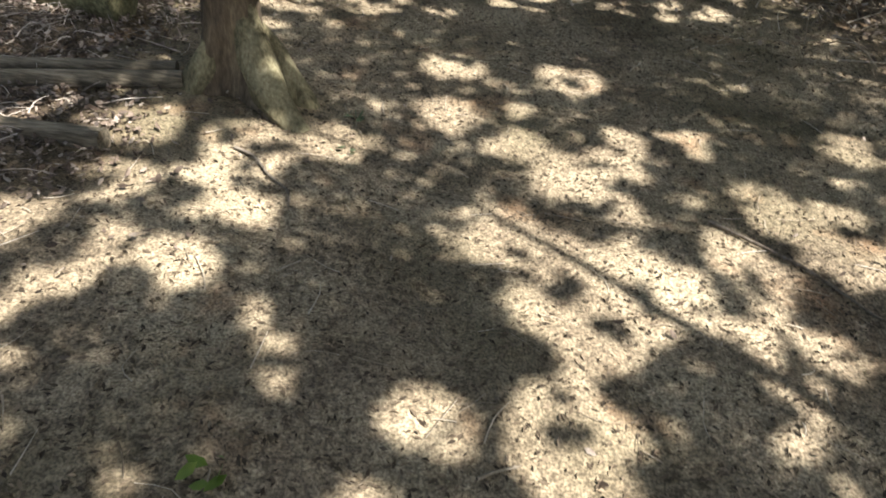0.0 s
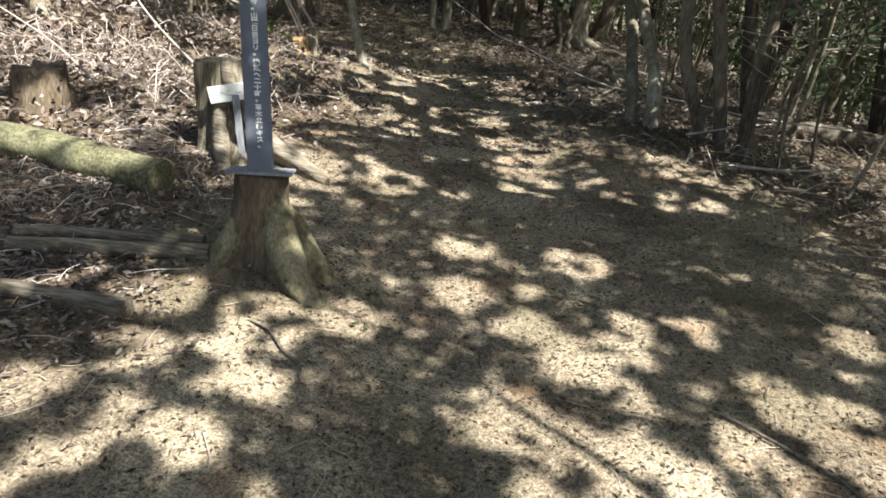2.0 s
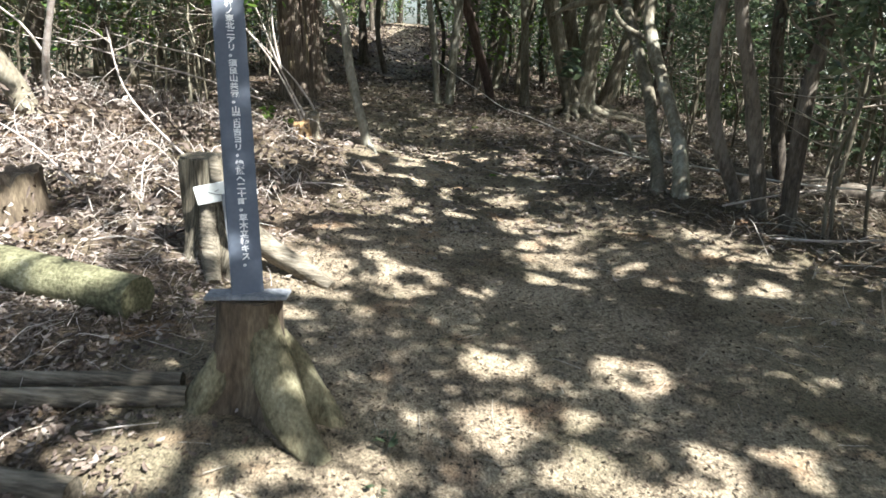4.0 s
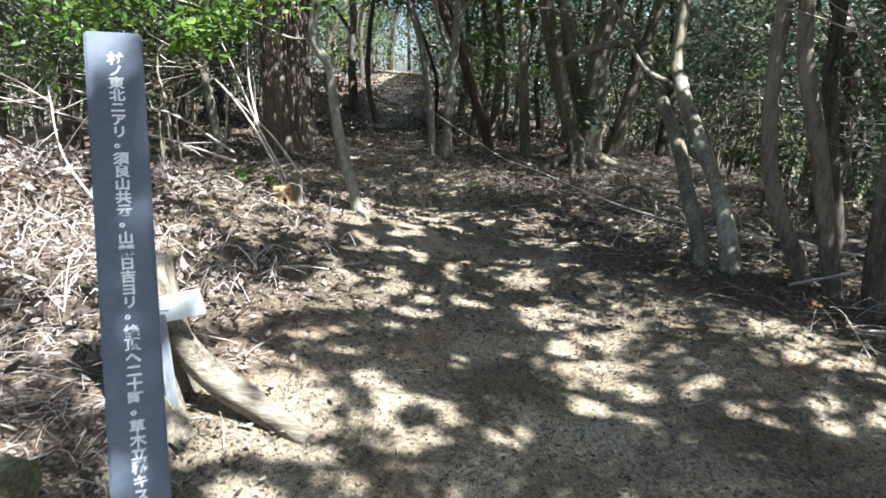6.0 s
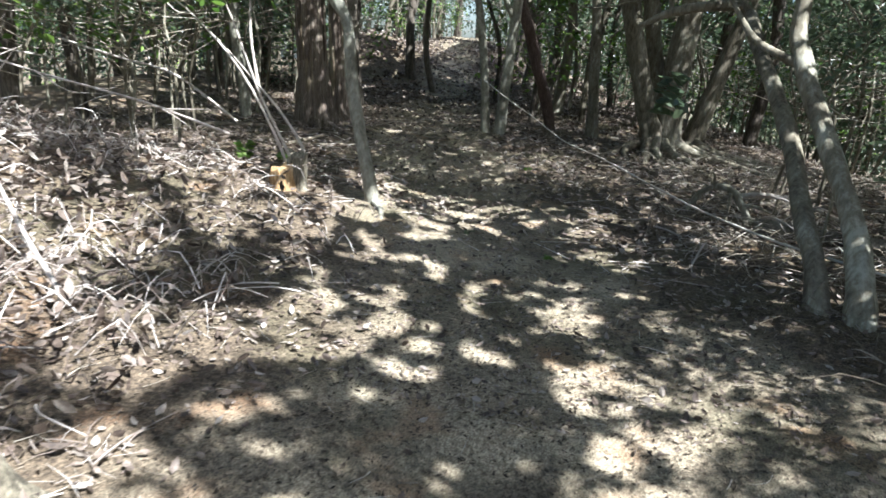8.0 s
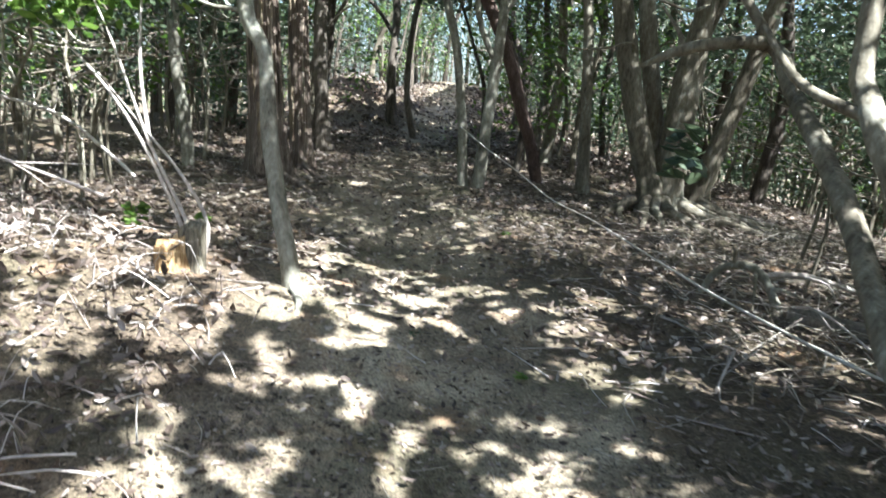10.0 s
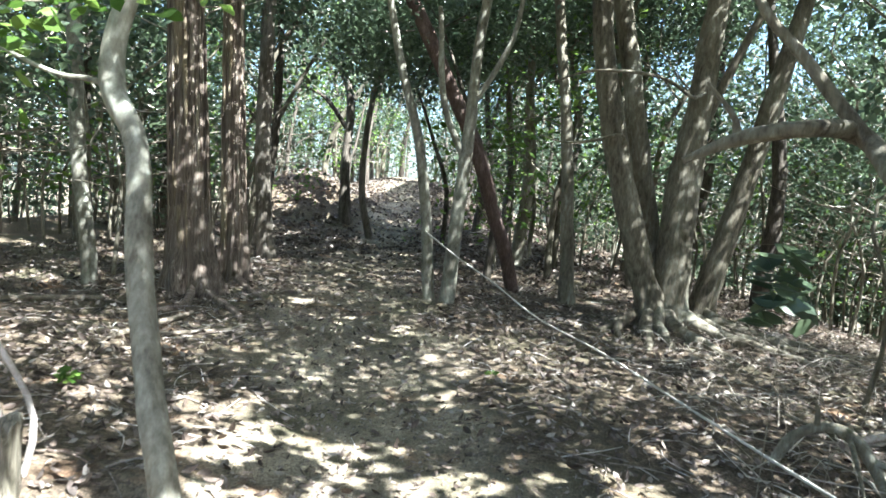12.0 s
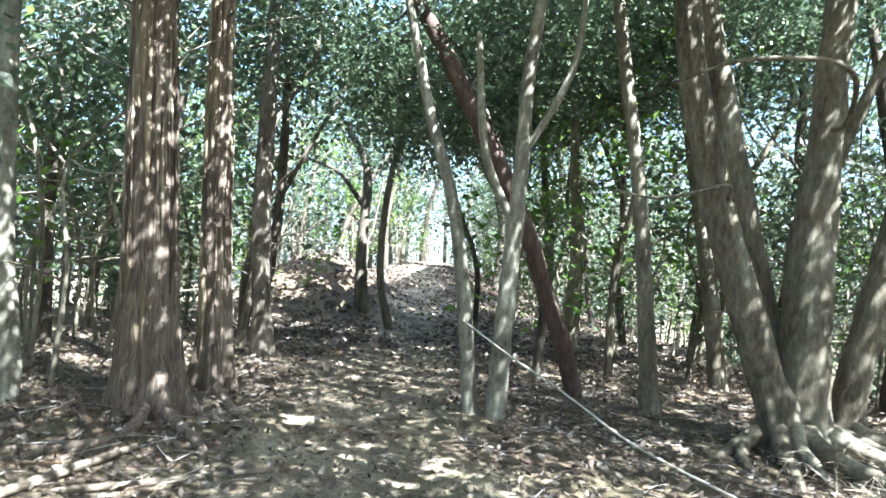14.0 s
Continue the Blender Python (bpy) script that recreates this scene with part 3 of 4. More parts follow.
grow("tree", "big tree with four smooth trunks and exposed roots", [
     ([(1.37, 15.3, 0.3), (1.28, 15.3, 0.7), (1.11, 15.3, 1.18), (0.71, 15.3, 2.43), (0.41, 15.3, 3.62), (0.25, 15.3, 4.62), (0.0, 15.3, 6.3)], [0.2, 0.17, 0.158, 0.152, 0.136, 0.12, 0.08]),
     ([(1.6, 15.85, 0.4), (1.45, 15.85, 1.0), (1.2, 15.8, 1.93), (0.84, 15.8, 3.54), (0.54, 15.8, 4.85), (0.3, 15.8, 6.3)], [0.16, 0.14, 0.134, 0.13, 0.12, 0.08]),
     ([(1.6, 15.45, 0.35), (1.58, 15.5, 0.9), (1.57, 15.5, 1.96), (1.67, 15.5, 3.3), (1.72, 15.5, 4.4), (1.9, 15.5, 6.2)], [0.25, 0.22, 0.21, 0.16, 0.14, 0.09]),
     ([(2.05, 15.9, 0.35), (2.14, 15.9, 0.8), (2.28, 15.9, 1.46), (2.5, 15.9, 2.49), (2.75, 15.9, 3.77), (3.1, 15.9, 5.6)], [0.18, 0.155, 0.145, 0.13, 0.12, 0.08])],
     BARK, ((1.4, 15.4, 6.8), (3.2, 2.8, 1.7), 75, 90), seed=19, sides=36, rough=0.07, lobes=[(a * TAU / 7 + 0.5, 0.13 + 0.04 * (a % 2), 0.2, 0.3) for a in range(7)],
     branches=[([(1.72, 15.5, 3.0), (1.95, 15.4, 3.7), (2.3, 15.3, 4.6)], [0.07, 0.06, 0.04]), ([(0.72, 15.3, 2.6), (0.66, 15.0, 2.76), (0.3, 15.0, 2.66), (-0.03, 15.0, 2.61), (-0.34, 15.0, 2.67)], [0.022, 0.018, 0.015, 0.012, 0.006]),
               ([(1.65, 15.3, 3.4), (1.2, 14.0, 3.1), (0.54, 12.4, 2.95), (-0.02, 12.2, 2.92), (-0.38, 12.2, 2.79)], [0.025, 0.02, 0.016, 0.012, 0.006])],
     roots=[([(1.3, 15.2, 0.2), (1.2, 14.9, 0.13), (1.2, 14.6, 0.05), (1.1, 14.2, -0.03)], [0.1, 0.08, 0.06, 0.03]),
            ([(1.4, 15.15, 0.24), (1.35, 14.92, 0.12), (1.42, 14.65, 0.05), (1.45, 14.35, -0.03)], [0.08, 0.07, 0.055, 0.03]),
            ([(1.5, 15.2, 0.2), (1.6, 14.8, 0.12), (1.85, 14.4, 0.06), (2.0, 13.9, -0.02)], [0.1, 0.08, 0.06, 0.03]),
            ([(1.75, 15.3, 0.18), (2.1, 14.9, 0.07), (2.6, 14.5, 0.02), (3.1, 14.1, -0.03)], [0.11, 0.08, 0.055, 0.03]),
            ([(1.9, 15.4, 0.16), (2.4, 15.0, 0.06), (3.0, 14.75, 0.02), (3.8, 14.4, -0.03)], [0.09, 0.07, 0.05, 0.03]),
            ([(2.1, 15.7, 0.16), (2.6, 15.3, 0.06), (3.2, 15.0, 0.02), (3.9, 14.9, -0.03)], [0.09, 0.075, 0.06, 0.03]),
            ([(1.2, 15.3, 0.18), (0.95, 15.15, 0.11), (0.72, 14.95, 0.02), (0.5, 14.85, -0.04)], [0.08, 0.065, 0.05, 0.02]),
            ([(1.1, 15.25, 0.15), (0.9, 14.98, 0.08), (0.85, 14.7, 0.02), (0.95, 14.4, -0.03)], [0.07, 0.055, 0.04, 0.02])])
grow("tree", "grey upright tree behind the big trunks", [([(1.77, 19, 0.4), (1.54, 19, 2.0), (1.31, 19, 3.26), (1.0, 19, 5.0)], [0.14, 0.12, 0.1, 0.08])], BARK, ((1.0, 19, 6), (2, 2, 1.4), 30, 90), seed=21)
grow("tree", "straight pale-barked tree among dead leaves", [([(-5.52, 14.08, 0.25), (-5.6, 14.08, 0.9), (-5.77, 14.08, 1.86), (-5.97, 14.08, 3.94), (-6.1, 14.08, 6)], [0.1, 0.09, 0.088, 0.08, 0.05])], SMOOTH_BARK, ((-3.2, 12.5, 5.8), (2.4, 2.2, 1.0), 170, 95), seed=23)
grow("tree", "thin dark tree in the dense wood", [([(-7.56, 17.05, 0.25), (-7.73, 17.05, 2.0), (-7.8, 17.05, 4.4)], [0.1, 0.08, 0.06])], DARK_BARK, ((-7.8, 17, 5), (2, 2, 1.5), 50, 80), seed=25)
grow("tree", "slim crooked tree at the trail edge with smooth bark", [([(-1.84, 9.17, 0.25), (-1.92, 9.2, 0.5), (-2.01, 9.25, 0.76), (-2.17, 9.38, 1.25), (-2.3, 9.5, 1.85), (-2.5, 9.6, 2.14), (-2.5, 9.68, 2.55), (-2.3, 9.9, 3.4), (-1.7, 10.3, 5.2)], [0.075, 0.064, 0.06, 0.058, 0.054, 0.056, 0.048, 0.036, 0.02])],
     SMOOTH_BARK, ((-0.4, 10.8, 5.8), (2.3, 2.2, 1.0), 90, 95), seed=27, sides=16, branches=[([(-2.48, 9.6, 2.12), (-2.62, 9.6, 2.15), (-2.85, 9.6, 2.18), (-3.4, 9.6, 2.4)], [0.018, 0.014, 0.011, 0.006])],
     roots=[([(-1.82, 9.1, 0.03), (-1.7, 8.9, 0.01), (-1.62, 8.6, -0.02)], [0.035, 0.025, 0.012])])
grow("tree", "leaning twin-stemmed tree arching over the trail edge", [
     ([(1.78, 7.6, 0.34), (1.79, 7.9, 0.6), (1.76, 8.2, 0.92), (1.52, 9.0, 1.82), (1.5, 9.3, 2.4), (1.7, 9.8, 4.6)], [0.09, 0.08, 0.074, 0.066, 0.06, 0.04]),
     ([(1.58, 7.8, 0.38), (1.59, 8.1, 0.54), (1.59, 8.5, 0.77), (1.6, 9.3, 1.32), (1.48, 10.2, 1.95), (1.4, 10.75, 2.36), (1.0, 10.5, 2.34), (0.69, 10.7, 2.27), (0.4, 10.7, 2.12)], [0.09, 0.075, 0.068, 0.066, 0.062, 0.058, 0.046, 0.04, 0.02])],
     BARK, ((2.0, 8.6, 5.4), (2.4, 2.4, 1.2), 90, 95), seed=29, sides=16, rough=0.1,
     branches=[([(1.4, 10.7, 2.34), (1.1, 10.9, 2.8), (0.8, 11.0, 3.2), (0.7, 11.2, 3.9)], [0.045, 0.038, 0.03, 0.02]), ([(0.69, 10.7, 2.27), (0.66, 10.7, 2.4), (0.5, 10.75, 2.6)], [0.025, 0.02, 0.008]),
               ([(1.52, 9.0, 1.82), (1.2, 9.3, 2.0), (1.0, 9.6, 2.35)], [0.04, 0.03, 0.02])])
# crowns sit above the view, some shifted off their stems to shade trail and bank
for k, (b, m, tp, r) in enumerate([((3.15, 8.5), (2.84, 8.5, 1.4), (2.71, 8.5, 2.4), 0.08), ((2.29, 7.3), (1.84, 7.3, 1.2), (1.74, 7.3, 2.4), 0.07), ((2.42, 7.1), (2.12, 7.1, 1.3), (1.82, 7.1, 2.4), 0.075), ((2.54, 6.8), (2.46, 6.8, 1.35), (2.5, 6.8, 2.1), 0.075), ((4.93, 8.89), (4.7, 8.9, 1.2), (4.38, 8.9, 3), 0.1)]):
    grow("tree", "slender grey tree in the thicket beside the trail", [([(b[0], b[1], 0.3), m, tp, (tp[0] + 0.1, tp[1], tp[2] + 1.6)], [r, r * 0.9, r * 0.75, r * 0.5])], DARK_BARK, ([(1.6, 7.8, 5.4), (-0.4, 5.0, 6.4), (-0.9, 6.3, 6.6), (2.9, 6.4, 5.4), (4.1, 8.1, 5.6)][k], (2.6, 2.4, 1.1), 125, 95), seed=31 + k, group="thicket trees")

# evergreen trees, many out of view, added to shade the trail: foot, crown height, crown centre, crown radius
for k, (x, y, h, cx, cy, r) in enumerate([(3.6, 3.4, 7.6, 1.4, 3.4, 3.2), (4.2, -0.8, 6.2, 3.4, 0.2, 3.0), (2.6, -2.6, 6.4, 1.6, -1.6, 3.0), (-1.8, -3.0, 6.0, -1.2, -2.2, 2.8), (5.5, 5.0, 6.4, 4.4, 4.6, 3.0), (4.3, 11.5, 6.4, 1.8, 12.4, 3.0),
                                          (5.2, 14.0, 6.6, 4.6, 13.6, 3.0), (-4.4, 0.2, 7.0, -2.4, 1.4, 3.0), (3.6, 18.0, 6.4, 3.0, 18.0, 2.8), (-0.4, 20.6, 6.2, -0.6, 20.2, 2.6), (-0.8, 24.5, 6.4, -1.2, 23.6, 2.8), (-1.6, 29.0, 7.2, -2.0, 28.0, 3.0),
                                          (2.2, 22.5, 6.6, 2.0, 22.0, 2.8), (-8.2, 20.5, 6.2, -7.4, 20.0, 2.8), (-8.6, 12.4, 6.6, -6.6, 11.8, 3.0), (-9.2, 28.5, 6.4, -8.4, 28.0, 2.8), (-2.4, 33.0, 8.0, -3.0, 32.0, 3.0),
                                          (-1.6, 26.4, 6.6, -3.6, 26.2, 3.0), (-7.9, 31.6, 7.6, -5.2, 31.0, 3.0), (7.8, 1.4, 6.4, 6.4, 1.2, 3.0), (6.4, -3.6, 6.4, 5.6, -2.3, 2.8)]):
    z = gz(x, y)
    grow("tree", "broadleaf evergreen tree with a spreading crown added for shade", [([(x, y, z), (x + 0.1, y, z + 2), (0.7 * x + 0.3 * cx, 0.7 * y + 0.3 * cy, 0.65 * h), (cx, cy, h)], [0.12, 0.09, 0.045, 0.02] if cy < 6 else [0.14, 0.12, 0.09, 0.04])],
         BARK if k % 3 == 0 else DARK_BARK, ((cx, cy, h), (r, r, 1.25), int((40 if cy < 6 else 34 if cy > 19 and cx > -4 else 20) * r * r), 95), seed=50 + k, group="shade trees", leaf_size=0.09 if cy < 6 else 0.115)
for k, (x, y, cx, cy, h, r, n) in enumerate([(-0.9, 18.2, -2.1, 18.2, 4.7, 1.7, 70), (-6.0, 19.8, -4.3, 19.6, 5.2, 1.7, 70), (-2.2, 22.6, -3.4, 22.4, 5.0, 1.8, 50), (-6.4, 29.5, -6.0, 29.5, 5.2, 2.4, 60)]):
    z = gz(x, y)
    grow("tree", "small evergreen tree bending its leafy crown over the trail", [([(x, y, z), (x, y, z + 1.4), (0.6 * x + 0.4 * cx, y, 0.65 * h), (cx, cy, h)], [0.07, 0.06, 0.045, 0.02])],
         DARK_BARK, ((cx, cy, h), (r, r, 1.1), n, 90), seed=80 + k, group="shade trees")
grow("tree", "leaning grey trunk rising from the brush", [([(-4.75, 6.95, 0.5), (-5.0, 7.0, 0.9), (-5.3, 7.0, 1.35), (-6.0, 7.1, 2.6), (-6.6, 7.2, 4.4)], [0.13, 0.12, 0.11, 0.09, 0.05])], BARK, ((-6.4, 7.4, 5.0), (1.6, 1.8, 1.0), 40, 50), seed=90)
grow("tree", "bleached dead stem beside the brush", [([(-4.95, 7.4, 0.6), (-4.85, 7.3, 1.2), (-4.6, 7.2, 2.1), (-4.45, 7.2, 3.4)], [0.04, 0.035, 0.03, 0.015])], PALE_TWIG, seed=91, sides=8,
     branches=[([(-4.85, 7.3, 1.2), (-5.05, 7.25, 1.5), (-5.4, 7.2, 1.75)], [0.018, 0.013, 0.006]), ([(-4.6, 7.2, 2.1), (-4.4, 7.15, 2.4), (-4.1, 7.1, 2.55)], [0.016, 0.011, 0.005])])

# saplings on the lit bank
rs = np.random.RandomState(4)
sap = thing("sapling", (-2.68, 9.3, gz(-2.68, 9.3)), "pale many-stemmed sapling with fresh leaves behind a stump", "sapling")
at = np.array(sap.location)
for k, p in enumerate([[(-2.66, 9.3, 0.2), (-2.72, 9.3, 0.55), (-3.05, 9.3, 1.14), (-3.34, 9.3, 1.8), (-3.6, 9.3, 2.3)], [(-2.74, 9.32, 0.2), (-2.8, 9.3, 0.6), (-3.25, 9.3, 1.34), (-3.79, 9.3, 1.84), (-4.3, 9.3, 2.1)],
                       [(-3.05, 9.3, 1.14), (-3.2, 9.4, 1.7), (-3.25, 9.5, 2.4)], [(-2.64, 9.28, 0.2), (-2.58, 9.3, 0.6), (-2.8, 9.3, 0.95), (-3.1, 9.3, 1.25), (-3.5, 9.35, 1.6)]]):
    stem_part("stem", p, np.linspace(0.019, 0.006, len(p)), PALE_TWIG, sap, "", at, sides=7, per=4, seed=k)
_, (v, f) = crown_arrays((-4.3, 9.6, 2.75), (2.1, 0.9, 0.7), 70, 26, 0.12, rs, 0.22, 0.5, False, True)
part("crown", v, f, BRIGHT_LEAF, sap, "", False, at)
_, (v, f) = crown_arrays((-3.7, 9.3, 2.1), (0.55, 0.3, 0.25), 16, 12, 0.13, rs, 0.1, 0.6, False, True)
part("leaf_spray", v, f, BRIGHT_LEAF, sap, "large yellow-green leaves in the sun", False, at)["kind"] = "stuff"

# ---- wood farther off ----
def wood_tree(name, label, height, r, low, n, seed, material, leaf, lean=0.3, spread=1.3):
    rng = np.random.RandomState(seed)
    t = thing(name, (0, 0, 0), label, "tree", "wood")
    pts = [(0, 0, -0.3)] + [(rng.normal() * lean * z / height, rng.normal() * lean * z / height, z) for z in np.linspace(height * 0.2, height, 5)]
    bole = stem_part("trunk", pts, np.linspace(r, r * 0.3, len(pts)), material, t, sides=7, per=3, seed=seed)
    for k in range(2):
        z = rng.uniform(low, height * 0.8)
        a = rng.uniform(0, TAU)
        b = np.array([np.interp(z, [p[2] for p in pts], [p[i] for p in pts]) for i in (0, 1)] + [z])
        stem_part("limb", [b, b + [math.cos(a) * 0.5, math.sin(a) * 0.5, 0.5], b + [math.cos(a) * 1.1, math.sin(a) * 1.1, 0.8]], [r * 0.35, r * 0.25, 0.008], material, bole, sides=5, per=3, seed=k)
    fine = []
    for k in range(9):
        z = rng.uniform(0.8, height * 0.7)
        a, ln = rng.uniform(0, TAU), rng.uniform(0.5, 1.5)
        b = np.array([np.interp(z, [p[2] for p in pts], [p[i] for p in pts]) for i in (0, 1)] + [z])
        e = b + [math.cos(a) * ln, math.sin(a) * ln, rng.uniform(-0.2, 0.6)]
        fine.append(as_tris(*tube([b, (b + e) / 2 + rng.normal(size=3) * 0.12, e], [0.012, 0.008, 0.003], sides=4, per=3, rough=0)))
    part("brushwood", *joined(fine), PALE_TWIG if seed % 2 else TWIG, t)["kind"] = "stuff"
    p = np.column_stack([rng.normal(size=(n // 18, 2)) * spread * 0.6, low + (height + 0.4 - low) * rng.uniform(0, 1, n // 18) ** 1.25])
    p = np.repeat(p, 18, 0) + rng.normal(size=(n // 18 * 18, 3)) * 0.22
    v, f = leaf_arrays(p, 0.14 * rng.uniform(0.6, 1.3, len(p)), rng, 0.35, 0.55, 0.15, False)
    part("crown", v, f, leaf, t, smooth=False)
    return t


PROTO = [wood_tree("tree", "slender evergreen tree in dense wood", 8.6, 0.09, 1.6, 850, 1, DARK_BARK, LEAF, 0.4, 1.8),
         wood_tree("tree", "slender evergreen tree in dense wood", 7.6, 0.07, 1.4, 800, 2, BARK, LEAF, 0.5, 1.7),
         wood_tree("tree", "tall thin tree in dense wood", 9.6, 0.11, 2.2, 850, 3, DARK_BARK, LEAF, 0.4, 2.0),
         wood_tree("tree", "slender tree with lighter leaves in dense wood", 6.4, 0.06, 1.2, 1300, 4, BARK, BRIGHT_LEAF, 0.5, 1.5),
         wood_tree("young_tree", "thin leafy young tree in the undergrowth", 4.4, 0.025, 0.8, 560, 5, BARK, BRIGHT_LEAF, 0.5, 1.0),
         wood_tree("sapling", "bare thin sapling in the undergrowth", 5.6, 0.028, 2.6, 420, 6, BARK, LEAF, 0.6, 0.9),
         wood_tree("shrub", "leafy evergreen shrub in the undergrowth", 2.4, 0.02, 0.3, 800, 7, DARK_BARK, LEAF, 0.4, 1.0)]
used = set()
rng = np.random.RandomState(12)
placed = []
for k in range(12000):
    if len(placed) > 500:
        break
    u = rng.rand()
    x, y = (rng.uniform(-17, 14), rng.uniform(-5, 36)) if u < 0.72 else (rng.uniform(-14, 6), rng.uniform(32, 50)) if u < 0.84 else (rng.uniform(-45, 40), rng.uniform(-20, 70))
    d = x - float(trail_x(y))
    if (abs(d) < (2.0 if y < 20 else 2.6 if y < 33 else 1.3) and y < 39) or (-5.0 < x < 3.4 and y < 18.5) or (2 < x < 7.5 and -3 < y < 4.8) or (-8 < x < -2 and 1 < y < 10.2) or (-9 < x < -3 and 22 < y < 29) or (y < -0.5 and abs(x) < 4.5):
        continue
    if y > 26 and 0.28 < (-1 - x) / (y - 8.7) < 0.5:
        continue
    if any((x - a) ** 2 + (y - b) ** 2 < 0.55 for a, b in placed):
        continue
    kind = rng.choice(7, p=[0.17, 0.15, 0.11, 0.08, 0.12, 0.28, 0.09])
    if (kind < 4 and 0 < x < 6.5 and y < 5) or (kind < 4 and x > 1 and 14 < y < 36 and rng.rand() < 0.65) or (kind < 3 and x < -6 and 12 < y < 34 and rng.rand() < 0.3):
        kind = 5
    if kind < 3 and x < -5 and 11 < y < 25 and rng.rand() < 0.5:
        kind = 3
    if kind < 5 and x > 2 and y < 14 and x - 3.8 < float(trail_x(y + 2.6)) + 2.5:
        kind = 5 if k % 2 else 6
    if kind == 6 and abs(d) < 4:
        kind = 5
    placed.append((x, y))
    s = rng.uniform(0.85, 1.2) * (1.25 if abs(d) > 18 or y > 40 else 1)
    m = pose(x, y, gz(x, y), rng.normal() * 3, rng.normal() * 3, rng.uniform(0, 360))
    if kind in used:
        ob = copy_thing(PROTO[kind], m)
    else:
        used.add(kind)
        ob = PROTO[kind]
        ob.matrix_basis = m
    ob.scale = (s, s, s)

for k in range(40):
    x, y = (rng.uniform(2.3, 5.6), rng.uniform(5.2, 13)) if k < 24 else (rng.uniform(-8, -4.4), rng.uniform(10.4, 12.6))
    ob = copy_thing(PROTO[5], pose(x, y, gz(x, y), rng.normal() * 5, rng.normal() * 5, rng.uniform(0, 360)))
    s = rng.uniform(0.55, 0.85)
    ob.scale = (s, s, s)
for k in range(12):
    y = rng.uniform(38, 47)
    x = float(trail_x(y)) + rng.uniform(-5, 5)
    ob = copy_thing(PROTO[6 if k < 8 else 1], pose(x, y, gz(x, y), 0, 0, rng.uniform(0, 360)))
    ob.scale = (1.4, 1.4, 1.4)
# shrubs on the right, then tall trees added to keep the sun off them
for k in range(34):
    x, y = (rng.uniform(5.5, 15), rng.uniform(4, 17)) if k < 16 else (rng.uniform(7.5, 16), rng.uniform(-5, 11))
    ob = copy_thing(PROTO[6 if k < 16 else 2], pose(x, y, gz(x, y), 0, 0, rng.uniform(0, 360)))
    s = rng.uniform(0.9, 1.3)
    ob.scale = (s, s, s)
for k in range(900):
    if len(placed) > 580:
        break
    x, y = rng.uniform(-26, 20), rng.uniform(9, 46)
    d = x - float(trail_x(y))
    if abs(d) < (4.5 if y < 33 else 2.0) or (-9 < x < 5 and y < 19) or (-9.5 < x < -3 and 22 < y < 29) or (y > 26 and 0.28 < (-1 - x) / (y - 8.7) < 0.5):
        continue
    placed.append((x, y))
    ob = copy_thing(PROTO[6], pose(x, y, gz(x, y), 0, 0, rng.uniform(0, 360)))
    s = rng.uniform(0.9, 1.6)
    ob.scale = (s, s, s)

for k in range(105):
    x, y = (rng.uniform(2.5, 9), rng.uniform(17, 29)) if k < 45 else (rng.uniform(4, 13), rng.uniform(15, 30)) if k < 75 else (rng.uniform(-13, -6), rng.uniform(14, 24))
    ob = copy_thing(PROTO[6 if 45 <= k < 75 and k % 3 == 0 else 5], pose(x, y, gz(x, y), rng.normal() * 5, rng.normal() * 5, rng.uniform(0, 360)))
    s = rng.uniform(0.7, 1.15) * (1.25 if 45 <= k < 75 else 1)
    ob.scale = (s, s, s)

for k in range(40):
    y = rng.uniform(30, 44)
    x = -1 - (y - 8.7) * rng.uniform(0.25, 0.5)
    ob = copy_thing(PROTO[(1, 0, 5, 2)[k % 4]], pose(x, y, gz(x, y), rng.normal() * 4, rng.normal() * 4, rng.uniform(0, 360)))
    s = rng.uniform(0.8, 1.1)
    ob.scale = (s, s, s)

